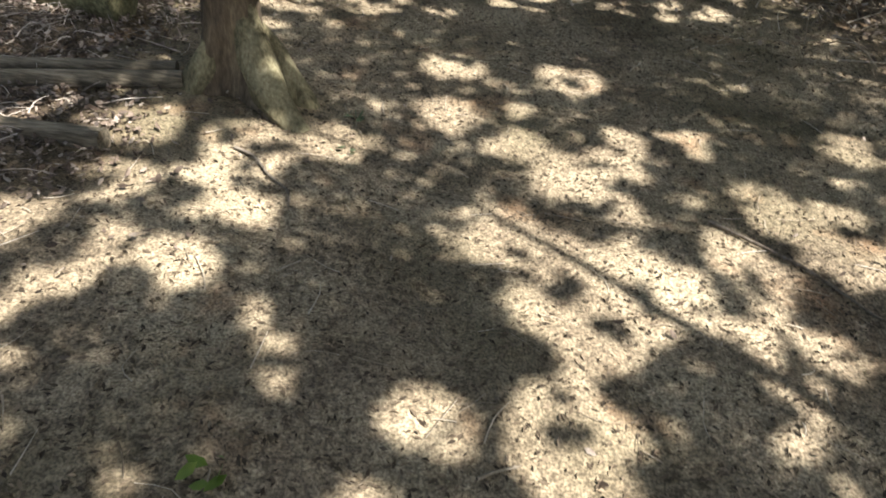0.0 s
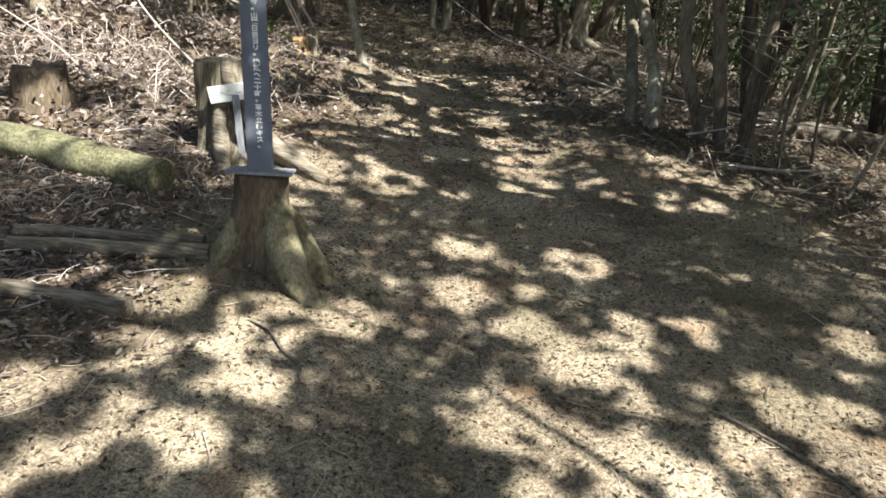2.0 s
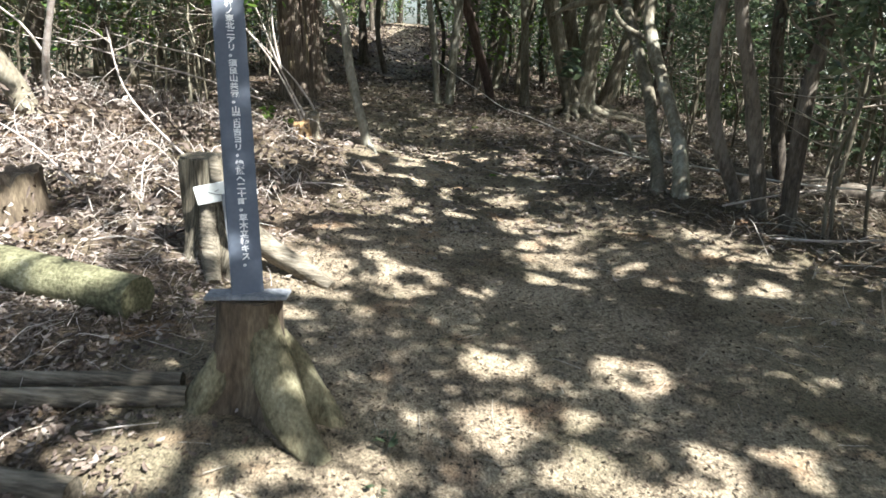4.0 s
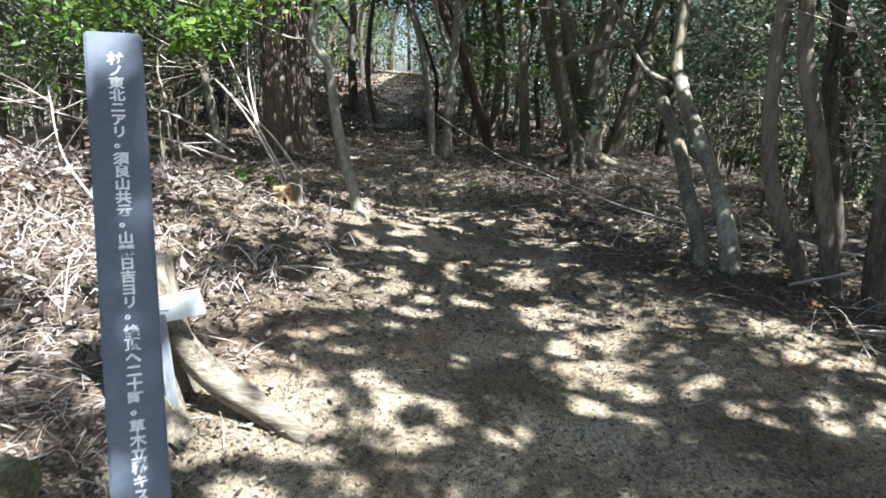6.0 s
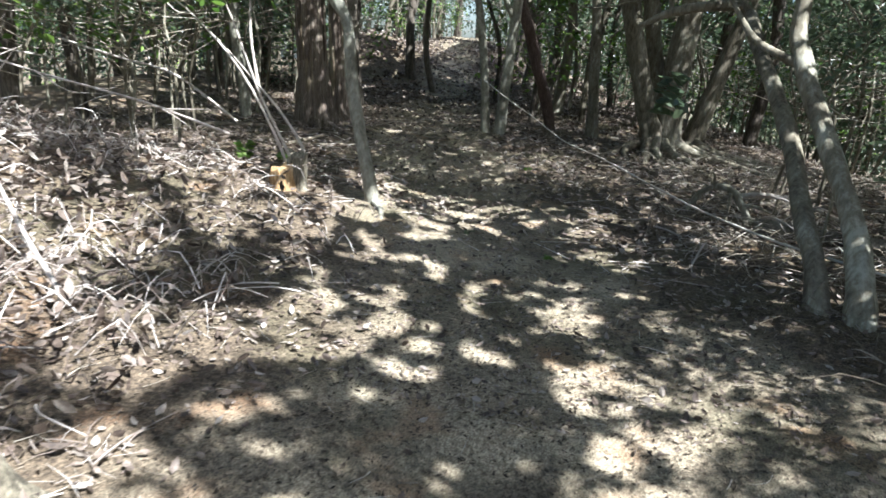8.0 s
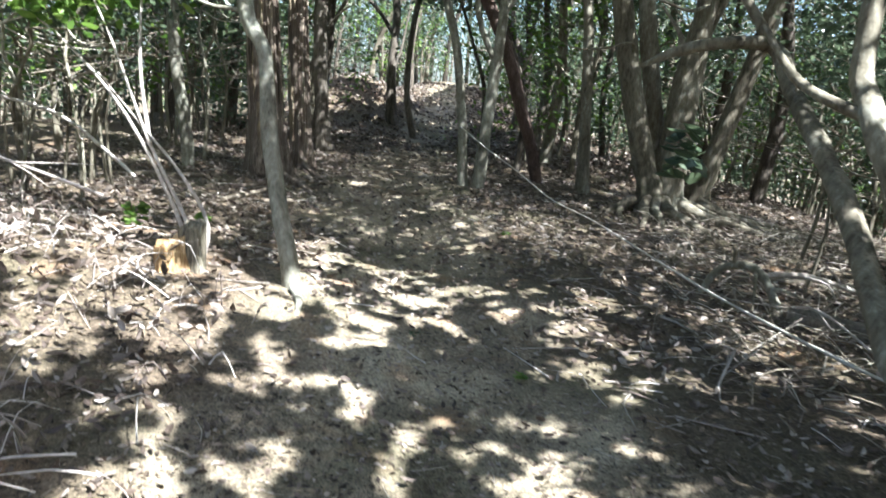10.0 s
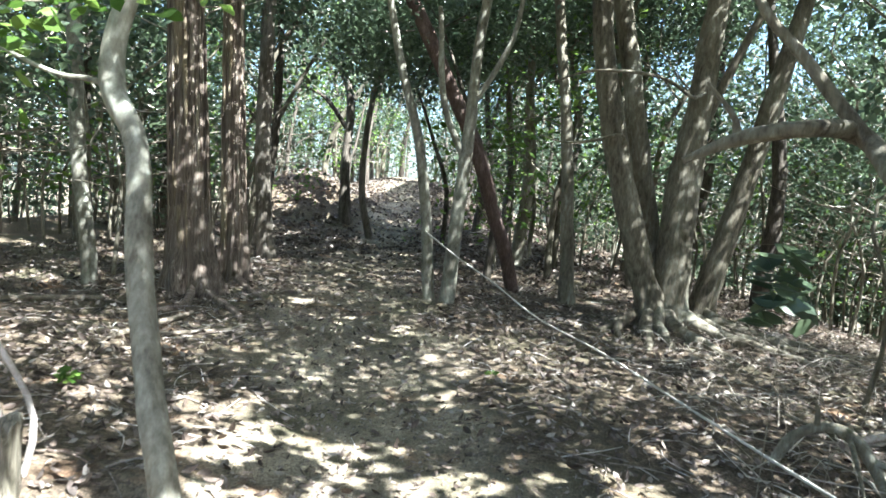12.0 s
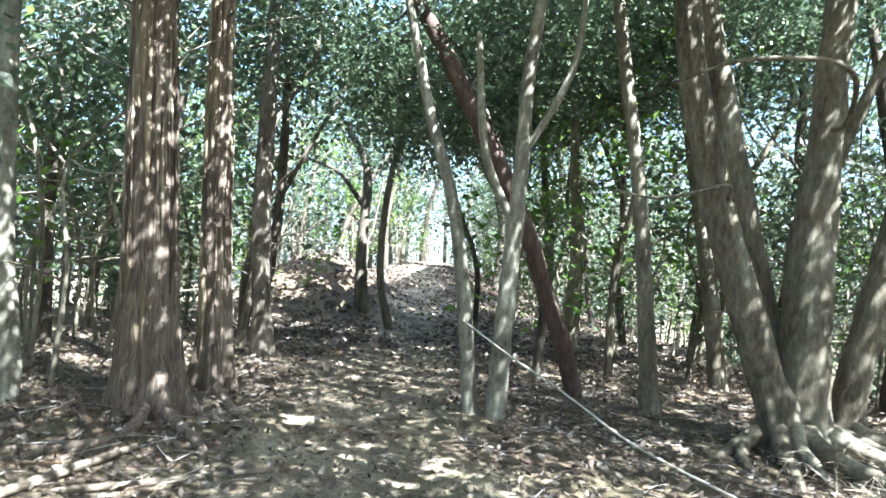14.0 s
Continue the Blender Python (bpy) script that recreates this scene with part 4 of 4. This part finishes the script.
# ---- sign on its stump ----
def stump(name, label, x, y, height, r, lobes, material, seed, lean=(0, 0), top=None, roots=(), flute=0.02, jag=0.0, root_wood=None):
    z = gz(x, y)
    at = np.array([x, y, z])
    t = thing(name, at, label, "tree stump")
    k = np.linspace(0, 1, 9)
    pts = [(x + lean[0] * q, y + lean[1] * q, z - 0.08 + (height + 0.08) * q) for q in k]
    stem_part("trunk", pts, r * (1.12 - 0.14 * k), material, t, "", at, sides=40, per=3, rough=0.05, seed=seed, lobes=lobes, flute=flute)
    if jag:
        me = t.children[0].data
        for q in me.vertices:
            h = max(0.0, (q.co.z / height - 0.45) / 0.55)
            a = math.atan2(q.co.y, q.co.x)
            q.co.z += jag * h * (math.sin(a * 5 + seed) + 0.8 * math.sin(a * 9 + 2 * seed) + 0.6 * math.sin(a * 14) - 0.5 + 0.7 * math.cos(a - 0.9))
    for i, (q, rr) in enumerate(roots):
        stem_part("root", [(a, b, gz(a, b) + h) for a, b, h in q], rr, root_wood or LOG_WOOD, t, "", at, sides=12, per=5, rough=0.1, seed=seed + i, flute=0.02)
    if top:
        ang = np.linspace(0, TAU, 24, endpoint=False)
        c = np.array(pts[-1])
        rr = r * 0.93
        v = np.concatenate([[c + [0, 0, 0.012]], c + np.stack([rr * np.cos(ang), rr * np.sin(ang), np.full(24, 0.006)], 1), c + np.stack([rr * np.cos(ang), rr * np.sin(ang), np.full(24, -0.02)], 1)])
        f = [[0, 1 + i, 1 + (i + 1) % 24] for i in range(24)] + [[1 + i, 25 + i, 25 + (i + 1) % 24] for i in range(24)] + [[1 + i, 25 + (i + 1) % 24, 1 + (i + 1) % 24] for i in range(24)]
        part("cut_face", v, f, top, t.children[0], "", False, at)
    return t


SX, SY = -1.145, 3.11
stump("stump", "weathered cut stump with spreading roots carrying a signpost", SX + 0.03, SY, 0.49, 0.125, [(-0.85, 0.36, 0.3, 0.17), (0.0, 0.2, 0.4, 0.14), (-2.4, 0.12, 0.5, 0.22), (2.0, 0.15, 0.5, 0.15), (3.0, 0.14, 0.5, 0.22)], BROWN_STUMP, 3, top=BROWN_STUMP, flute=0.03,
      roots=[([(SX + 0.1, SY - 0.04, 0.46), (SX + 0.13, SY - 0.08, 0.32), (SX + 0.19, SY - 0.14, 0.17), (SX + 0.28, SY - 0.22, 0.06), (SX + 0.42, SY - 0.3, -0.03)], [0.04, 0.07, 0.088, 0.085, 0.05]),
             ([(SX + 0.1, SY + 0.03, 0.3), (SX + 0.2, SY + 0.03, 0.16), (SX + 0.34, SY + 0.0, 0.02), (SX + 0.44, SY - 0.04, -0.05)], [0.07, 0.085, 0.07, 0.03]),
             ([(SX - 0.04, SY - 0.06, 0.24), (SX - 0.1, SY - 0.1, 0.1), (SX - 0.17, SY - 0.15, -0.04)], [0.06, 0.08, 0.05])], root_wood=MOSS_ROOT)
PX, PY, PZ = -1.11, 3.06, gz(SX + 0.03, SY) + 0.502
post = thing("signpost", (PX, PY, PZ), "blue-grey sign board with white vertical lettering leaning on a stump", "sign")
ob = part("base_plate", *box(-0.165, 0.165, -0.05, 0.05, -0.004, 0.012, 0.004), GREY_BOARD, post, "flat grey base plate", False)
ob.matrix_basis = pose(0, 0, 0.004, 0, -4, 6)
up = Vector((-0.172, 0.289, 1.0)).normalized()
side = Vector((math.cos(0.433), math.sin(0.433), 0))
side = (side - up * side.dot(up)).normalized()
back = up.cross(side)
plank = part("board", *box(-0.0625, 0.0625, -0.015, 0.015, 0.0, 1.243, 0.005), SIGN_PAINT, post, "", False)
plank.matrix_basis = Matrix((side, back, up)).transposed().to_4x4()
for text, z, step in (("村ノ東北ニアリ。", 1.175, 0.0293), ("須良山共云。", 0.936, 0.0306), ("山麓日吉ヨリ。", 0.748, 0.0298), ("絶頂ヘ二十町。", 0.532, 0.0303), ("草木立稀キス。", 0.315, 0.031)):
    for k, ch in enumerate(text):
        cu = bpy.data.curves.new("lettering", "FONT")
        cu.body, cu.size, cu.align_x, cu.align_y, cu.offset, cu.extrude = ch, 0.0305, "CENTER", "CENTER", 0.0009, 0.0004
        tmp = bpy.data.objects.new("lettering", cu)
        me = bpy.data.meshes.new_from_object(tmp)
        bpy.data.objects.remove(tmp)
        me.materials.append(WHITE_PAINT)
        ob = new("lettering", me)
        ob.parent = plank
        dot = 0.004 if ch == "。" else 0
        ob.matrix_basis = pose(0.002 + dot, -0.0156, z - step * k + dot, 90, 0, 0) @ Matrix.Diagonal((1.12, 1, 1, 1))

# ---- stump with a white label and a grey stake ----
st2 = stump("stump", "split grey stump with a mossy root and a white label", -1.97, 4.74, 0.62, 0.165, [(-0.9, 0.45, 0.22, 0.16), (-1.9, 0.22, 0.3, 0.14), (0.6, 0.2, 0.4, 0.12), (2.4, 0.15, 0.5, 0.12)], OLD_WOOD, 8, (-0.06, 0.0), OLD_WOOD, flute=0.06,
            roots=[([(-1.93, 4.63, 0.66), (-1.86, 4.62, 0.45), (-1.66, 4.6, 0.22), (-1.4, 4.56, 0.08), (-1.12, 4.46, 0.0)], [0.035, 0.055, 0.065, 0.065, 0.04]), ([(-1.95, 4.6, 0.4), (-1.9, 4.48, 0.15), (-1.8, 4.3, 0.0)], [0.05, 0.06, 0.05])])
lab = thing("label_board", (-1.9, 4.54, gz(-1.9, 4.54) + 0.5), "small white wooden label nailed to the stump", "label")
plank = part("board", *box(-0.19, 0.19, -0.012, 0.012, -0.058, 0.058, 0.003), LABEL_WHITE, lab, "", False)
for k, (x, z, w, a) in enumerate([(-0.08, 0.0, 0.05, 30), (-0.05, 0.012, 0.03, -20), (0.02, -0.004, 0.04, 10), (-0.03, -0.016, 0.05, 5)]):
    ob = part("writing_bar", *box(-w / 2, w / 2, -0.001, 0.001, -0.0018, 0.0018, 0.0004), INK, plank, "", False)
    ob.matrix_basis = pose(x, -0.0135, z, 0, a, 0)
lab.matrix_basis = pose(-1.81, 4.52, gz(-1.9, 4.54) + 0.50, 0, -15, 6)
stake = thing("stake", (-1.75, 4.5, gz(-1.75, 4.5)), "grey weathered stake leaning on the stump", "stake")
part("board", *box(-0.024, 0.024, -0.008, 0.008, -0.04, 0.52, 0.003), GREY_BOARD, stake, "", False)
stake.matrix_basis = pose(-1.72, 4.44, gz(-1.72, 4.44), -8, -9, 5)

stump("stump", "small freshly split orange stump on the sunlit bank", -2.66, 8.97, 0.19, 0.095, [(-1.5, 0.06, 0.5, 0.1), (0.5, 0.05, 0.5, 0.1)], ORANGE_WOOD, 12, (-0.02, 0), flute=0.06, jag=0.035)
stump("stump", "mossy stump beside the trail bank", -2.57, 9.08, 0.31, 0.085, [(-0.5, 0.1, 0.4, 0.1), (2.0, 0.1, 0.4, 0.1)], OLD_WOOD, 14, flute=0.05, jag=0.03)
stump("stump", "old mossy stump in dead brush", -3.55, 4.95, 0.3, 0.18, [(-1.5, 0.1, 0.5, 0.1), (0.5, 0.1, 0.5, 0.1)], BROWN_STUMP, 16, flute=0.05, jag=0.03)

# ---- logs ----
def log(label, a, b, r, material, seed, taper=0.85, sides=18, name="log"):
    za, zb = gz(*a) + r * 0.75, gz(*b) + r * 0.75
    mid = ((a[0] + b[0]) / 2, (a[1] + b[1]) / 2, (za + zb) / 2)
    at = np.array([a[0], a[1], za - r])
    v, f = as_tris(*tube([(*a, za), mid, (*b, zb)], [r, r * 0.95, r * taper], sides=sides, per=14, rough=0.045, seed=seed))
    return tagged(part(name, v, f, material, at=at), label, "log")


log("thick mossy log lying in dead brush", (-1.97, 3.74), (-3.9, 4.16), 0.122, MOSSY, 2)
log("thin grey log on the soil", (-1.34, 2.98), (-2.3, 2.82), 0.045, LOG_WOOD, 3)
log("thin grey log on the soil", (-1.42, 3.1), (-2.35, 2.95), 0.04, LOG_WOOD, 4)
log("mossy fallen branch on the soil", (-1.44, 2.37), (-2.4, 2.42), 0.05, LOG_WOOD, 5)
log("dark fallen trunk in the thicket", (2.6, 8.75), (5.6, 7.7), 0.14, DARK_BARK, 6)
log("fallen branch on dead leaves", (-3.98, 12.1), (-3.88, 13.4), 0.032, TWIG, 7, name="fallen_branch")
log("fallen branch on dead leaves", (-3.75, 12.45), (-2.75, 13.25), 0.024, TWIG, 8, name="fallen_branch")
log("grey fallen branch on the bank", (-6.2, 12.6), (-4.9, 13.4), 0.035, TWIG, 11, name="fallen_branch")
log("pale fallen branch on the slope", (2.3, 13.2), (3.9, 14.6), 0.03, TWIG, 12, name="fallen_branch")
log("pale fallen branch on the slope", (2.2, 12.0), (4.4, 12.6), 0.035, TWIG, 13, name="fallen_branch")
log("thin fallen branch near the rope", (0.4, 13.4), (1.5, 13.9), 0.018, TWIG, 14, name="fallen_branch")
log("dark rotten log on the slope", (1.9, 10.6), (3.2, 10.0), 0.09, DARK_BARK, 9)

# ---- loose sticks and dead branches ----
def stick(label, pts, r0, r1, material=TWIG, name="stick", twigs=0, seed=1):
    """A curved stick, its points given as x, y and height over the soil, with side twigs."""
    rg = np.random.RandomState(seed)
    q = np.array([(a, b, gz(a, b) + h) for a, b, h in pts])
    at = q[0] - [0, 0, r0]
    t = thing(name, at, label, "branch")
    stem_part("stem", q, np.linspace(r0, r1, len(q)), material, t, "", at, sides=7, per=5, rough=0.1, seed=seed)
    for k in range(twigs):
        u = rg.uniform(0.25, 0.95) * (len(q) - 1)
        b = q[int(u)] + (q[min(int(u) + 1, len(q) - 1)] - q[int(u)]) * (u - int(u))
        d = rg.normal(size=3) * [0.25, 0.25, 0.16]
        stem_part("twig", [b, b + d * 0.5 + rg.normal(size=3) * 0.03, b + d], [r1 * 0.7, r1 * 0.5, r1 * 0.25], material, t, "", at, sides=5, per=3, rough=0, seed=k)
    return t


stick("dark crooked stick on bare soil", [(-0.95, 2.52, 0.01), (-0.85, 2.46, 0.02), (-0.76, 2.36, 0.015), (-0.66, 2.28, 0.012), (-0.63, 2.18, 0.01)], 0.008, 0.005, DARK_BARK)
stick("short dry stick on bare soil", [(0.16, 1.06, 0.008), (0.21, 1.09, 0.012), (0.28, 1.12, 0.008)], 0.006, 0.004, seed=2)
stick("long thin stick on bare soil", [(1.1, 2.4, 0.01), (1.4, 2.15, 0.015), (1.62, 1.9, 0.01)], 0.008, 0.005, DARK_BARK, seed=3)
stick("bleached dead branch propped on the bank", [(-3.6, 9.95, 0.45), (-3.9, 10.05, 0.6), (-4.5, 10.2, 0.85), (-5.2, 10.3, 0.95), (-6.0, 10.4, 1.1)], 0.016, 0.012, PALE_TWIG, "dead_branch", 7, 4)
stick("bleached dead branch propped on the bank", [(-3.2, 9.0, 0.4), (-3.9, 8.8, 0.5), (-4.65, 8.5, 0.55), (-5.4, 8.3, 0.7)], 0.014, 0.008, PALE_TWIG, "dead_branch", 9, 5)
stick("bleached dead branch in the brush", [(-2.5, 6.0, 0.12), (-3.1, 6.4, 0.3), (-3.8, 6.9, 0.55), (-4.3, 7.5, 0.9)], 0.014, 0.007, PALE_TWIG, "dead_branch", 8, 6)
stick("bleached dead branch in the brush", [(-3.3, 5.3, 0.15), (-3.9, 5.6, 0.35), (-4.7, 5.7, 0.6)], 0.012, 0.006, PALE_TWIG, "dead_branch", 8, 7)
stick("pale dead branch fallen across the slope", [(1.2, 9.5, 0.02), (1.12, 9.2, 0.15), (1.0, 8.95, 0.03), (0.95, 8.7, 0.02)], 0.012, 0.006, PALE_TWIG, "dead_branch", 4, 8)
stick("pale dead branch fallen across the slope", [(1.9, 10.9, 0.05), (2.0, 10.3, 0.22), (2.2, 9.7, 0.1)], 0.016, 0.008, PALE_TWIG, "dead_branch", 5, 9)
stick("thick arched dead root on the slope", [(1.86, 10.65, 0.0), (1.85, 10.85, 0.15), (1.73, 10.95, 0.34), (1.56, 11.0, 0.38), (1.4, 11.05, 0.28), (1.3, 11.1, 0.05)], 0.05, 0.03, BARK, "dead_root", 4, 21)
stick("grey fallen branch behind the dead root", [(1.7, 11.05, 0.25), (2.1, 11.2, 0.3), (2.6, 11.4, 0.2), (3.1, 11.5, 0.05)], 0.03, 0.02, PALE_TWIG, "dead_branch", 4, 22)
stick("pale twig on the leaf litter", [(0.85, 10.3, 0.02), (0.95, 10.12, 0.04), (1.07, 9.95, 0.02)], 0.012, 0.008, PALE_TWIG, seed=23)
stick("pale dead branch in the thicket", [(2.2, 6.3, 0.03), (2.7, 6.1, 0.12), (3.3, 6.0, 0.25)], 0.014, 0.007, PALE_TWIG, "dead_branch", 7, 10)
stick("pale dead branch in the thicket", [(2.0, 7.0, 0.1), (2.6, 6.9, 0.3), (3.2, 7.1, 0.35)], 0.012, 0.006, PALE_TWIG, "dead_branch", 6, 11)

# ---- rope ----
rp = [(-1.7, 15.42, 1.28), (-1.2, 15.1, 1.0), (-0.7, 14.75, 0.76), (-0.16, 14.1, 0.5), (0.4, 12.9, 0.44), (0.88, 11.5, 0.38), (1.25, 10.3, 0.36), (1.55, 9.2, 0.4), (1.68, 8.3, 0.5), (2.1, 7.36, 0.58), (2.65, 6.95, 0.58), (3.6, 7.0, 0.58)]
v, f = as_tris(*tube([(a, b, c + 0.03) for a, b, c in rp], [0.0095] * len(rp), sides=7, per=10, rough=0.15, seed=3))
tagged(part("rope", v, f, ROPE, at=(-1.62, 15.42, gz(-1.62, 15.42))), "pale guide rope strung along the trail edge", "rope")

# ---- litter ----
rng = np.random.RandomState(77)


def scatter(n, x0, x1, y0, y1, keep):
    p = np.column_stack([rng.uniform(x0, x1, n), rng.uniform(y0, y1, n)])
    return p[rng.rand(n) < keep(p[:, 0], p[:, 1])]


def litter_keep(x, y):
    return np.clip(1.02 - bare(x, y), np.where(y > 6, 0.36, 0.05), 1) * np.clip(0.35 + 1.1 * value_noise(x, y, 0.6, 9), 0, 1) * np.where(y < 4.2, np.where(x < -0.9, 0.9, 0.4), 1)


p = np.concatenate([scatter(76000, -8, 6, 0.5, 22, litter_keep), scatter(14000, -3.5, -0.9, 1.5, 4.5, litter_keep)])
z = ground(p[:, 0], p[:, 1]) + rng.uniform(0.004, 0.035, len(p))
v, f = leaf_arrays(np.column_stack([p, z]), rng.uniform(0.035, 0.1, len(p)) * np.where(p[:, 1] < 4.5, 0.5, np.where(p[:, 1] < 9, 0.75, 1)), rng, 0.68, 0.44, 0.3)
tagged(part("leaf_litter", v, f, DEAD_LEAF, smooth=False), "brown and grey dead leaves strewn over the soil", "leaf litter", kind="stuff")
p = scatter(30000, -10, 3, 20, 37, lambda x, y: np.clip(1.05 - 0.7 * bare(x, y), 0, 1) * np.clip(1.3 - np.abs(x - trail_x(y)) / 6, 0, 1))
z = ground(p[:, 0], p[:, 1]) + rng.uniform(0.004, 0.05, len(p))
v, f = leaf_arrays(np.column_stack([p, z]), rng.uniform(0.08, 0.18, len(p)), rng, 0.65, 0.5, 0.22, False)
tagged(part("leaf_litter", v, f, DEAD_LEAF, smooth=False), "dead leaves covering the rise of the trail", "leaf litter", kind="stuff")
p = scatter(78000, -3.2, 3.2, 0.2, 8, lambda x, y: np.full(len(x), 0.8))
z = ground(p[:, 0], p[:, 1]) + rng.uniform(0.001, 0.008, len(p))
v, f = leaf_arrays(np.column_stack([p, z]), rng.uniform(0.008, 0.035, len(p)), rng, 0.85, 0.4, 0.2, False)
tagged(part("soil_debris", v, f, CRUMB, smooth=False), "fine bark crumbs and leaf scraps on the soil", "debris", kind="stuff")


p = scatter(30000, -4.5, 1.2, 6, 19, lambda x, y: bare(x, y))
z = ground(p[:, 0], p[:, 1]) + rng.uniform(0.001, 0.01, len(p))
v, f = leaf_arrays(np.column_stack([p, z]), rng.uniform(0.01, 0.05, len(p)), rng, 0.85, 0.45, 0.2, False)
tagged(part("soil_debris", v, f, DEAD_LEAF, smooth=False), "leaf scraps trodden into the trail", "debris", kind="stuff")


def twig_pile(name, label, n, x0, x1, y0, y1, keep, length, rise, radius, material, lift=0.0):
    out = []
    for x, y in scatter(n, x0, x1, y0, y1, keep):
        a, ln = rng.uniform(0, TAU), length * rng.uniform(0.35, 1.3)
        dx, dy = math.cos(a) * ln, math.sin(a) * ln
        h0, h1 = rng.uniform(0, lift + 0.01), rng.uniform(0, 1) ** 2 * rise
        z0 = gz(x, y) + h0
        z1 = gz(x + dx, y + dy) + h1 + 0.01
        mid = ((x + dx / 2) + rng.normal() * ln * 0.08, (y + dy / 2) + rng.normal() * ln * 0.08, (z0 + z1) / 2 + abs(rng.normal()) * rise * 0.25)
        r = radius * rng.uniform(0.5, 1.5)
        out.append(as_tris(*tube([(x, y, z0), mid, (x + dx, y + dy, z1)], [r, r * 0.8, r * 0.4], sides=4, per=2, rough=0)))
    v, f = joined(out)
    return tagged(part(name, v, f, material), label, "brush", kind="stuff")


brush = lambda x, y: np.clip(1.3 - np.hypot((x + 4.5) / 2.7, (y - 6.4) / 2.6), 0, 1)
twig_pile("brush_pile", "tangle of bleached dead twigs and bracken on the bank", 5200, -8, -1.6, 3.6, 10, lambda x, y: brush(x, y) * np.clip(3.5 * value_noise(x, y, 0.8, 41) - 1.1, 0.08, 1), 0.36, 0.34, 0.0042, PALE_TWIG, 0.12)
twig_pile("brush_pile", "dry twigs lying along the thicket edge", 2200, 1.0, 5, 4, 16, lambda x, y: np.clip((x - trail_x(y) - 1.3), 0, 1), 0.4, 0.25, 0.004, TWIG, 0.05)
twig_pile("twigs", "small dry twigs on the soil", 1100, -3, 3, 0.4, 8, lambda x, y: np.full(len(x), 0.9), 0.14, 0.01, 0.0022, TWIG, 0.003)
twig_pile("twigs", "dry twigs among the dead leaves", 1200, -6, 4, 8, 18, lambda x, y: np.clip(1.1 - bare(x, y), 0.1, 1), 0.4, 0.05, 0.004, PALE_TWIG, 0.02)
twig_pile("straw", "fine bleached straw and needles beside the logs", 2600, -4.2, -1.3, 1.6, 5.2, lambda x, y: np.clip(-1.2 * x - 1.7, 0, 1) * np.clip(2.6 * value_noise(x, y, 0.5, 17) - 0.5, 0.1, 1), 0.2, 0.07, 0.0025, PALE_TWIG, 0.02)
p = scatter(14000, -7.5, -1.8, 4, 9.5, brush)
z = ground(p[:, 0], p[:, 1]) + rng.uniform(0.0, 1, len(p)) ** 2 * 0.28
v, f = leaf_arrays(np.column_stack([p, z]), rng.uniform(0.04, 0.11, len(p)), rng, 0.3, 0.38, 0.3)
tagged(part("dead_bracken", v, f, DEAD_LEAF, smooth=False), "curled dead bracken and leaves on the bank", "leaf litter", kind="stuff")


# ---- small green plants ----
def seedling(label, x, y, n, size, height, leaf, seed, name="seedling"):
    r = np.random.RandomState(seed)
    at = np.array([x, y, gz(x, y)])
    t = thing(name, at, label, "plant")
    stem_part("stem", [(x, y, at[2] - 0.02), (x + 0.01, y, at[2] + height * 0.5), (x + 0.015, y, at[2] + height)], [0.003, 0.0025, 0.0015], TWIG, t, "", at, sides=5, per=3, rough=0)
    a = np.linspace(0, TAU * 1.9, n)
    c = np.stack([x + np.cos(a) * size * 0.6, y + np.sin(a) * size * 0.6, at[2] + height * r.uniform(0.55 if height < 1 else 0.86, 1.1, n)], 1)
    part("leaves", *leaf_arrays(c, size * r.uniform(0.7, 1.2, n), r, 0.6, 0.45, 0.2), leaf, t, "", False, at)
    return t


for k, (x, y, n, s, h, m) in enumerate([(-0.5, 2.95, 7, 0.06, 0.07, LEAF), (-0.49, 2.68, 5, 0.05, 0.04, LEAF), (-0.52, 0.95, 6, 0.07, 0.04, BRIGHT_LEAF), (-3.4, 10.7, 24, 0.09, 0.12, BRIGHT_LEAF), (-3.3, 9.5, 40, 0.1, 0.25, BRIGHT_LEAF),
                                        (0.71, 9.8, 46, 0.17, 1.4, LEAF), (-0.2, 8.6, 14, 0.05, 0.05, BRIGHT_LEAF), (-0.6, 12.4, 12, 0.06, 0.08, BRIGHT_LEAF), (-0.9, 8.9, 12, 0.05, 0.05, LEAF)]):
    seedling("small green seedling sprouting from the soil" if h < 1 else "thin sapling topped with glossy dark green leaves", x, y, n, s, h, m, k, "seedling" if h < 1 else "sapling")
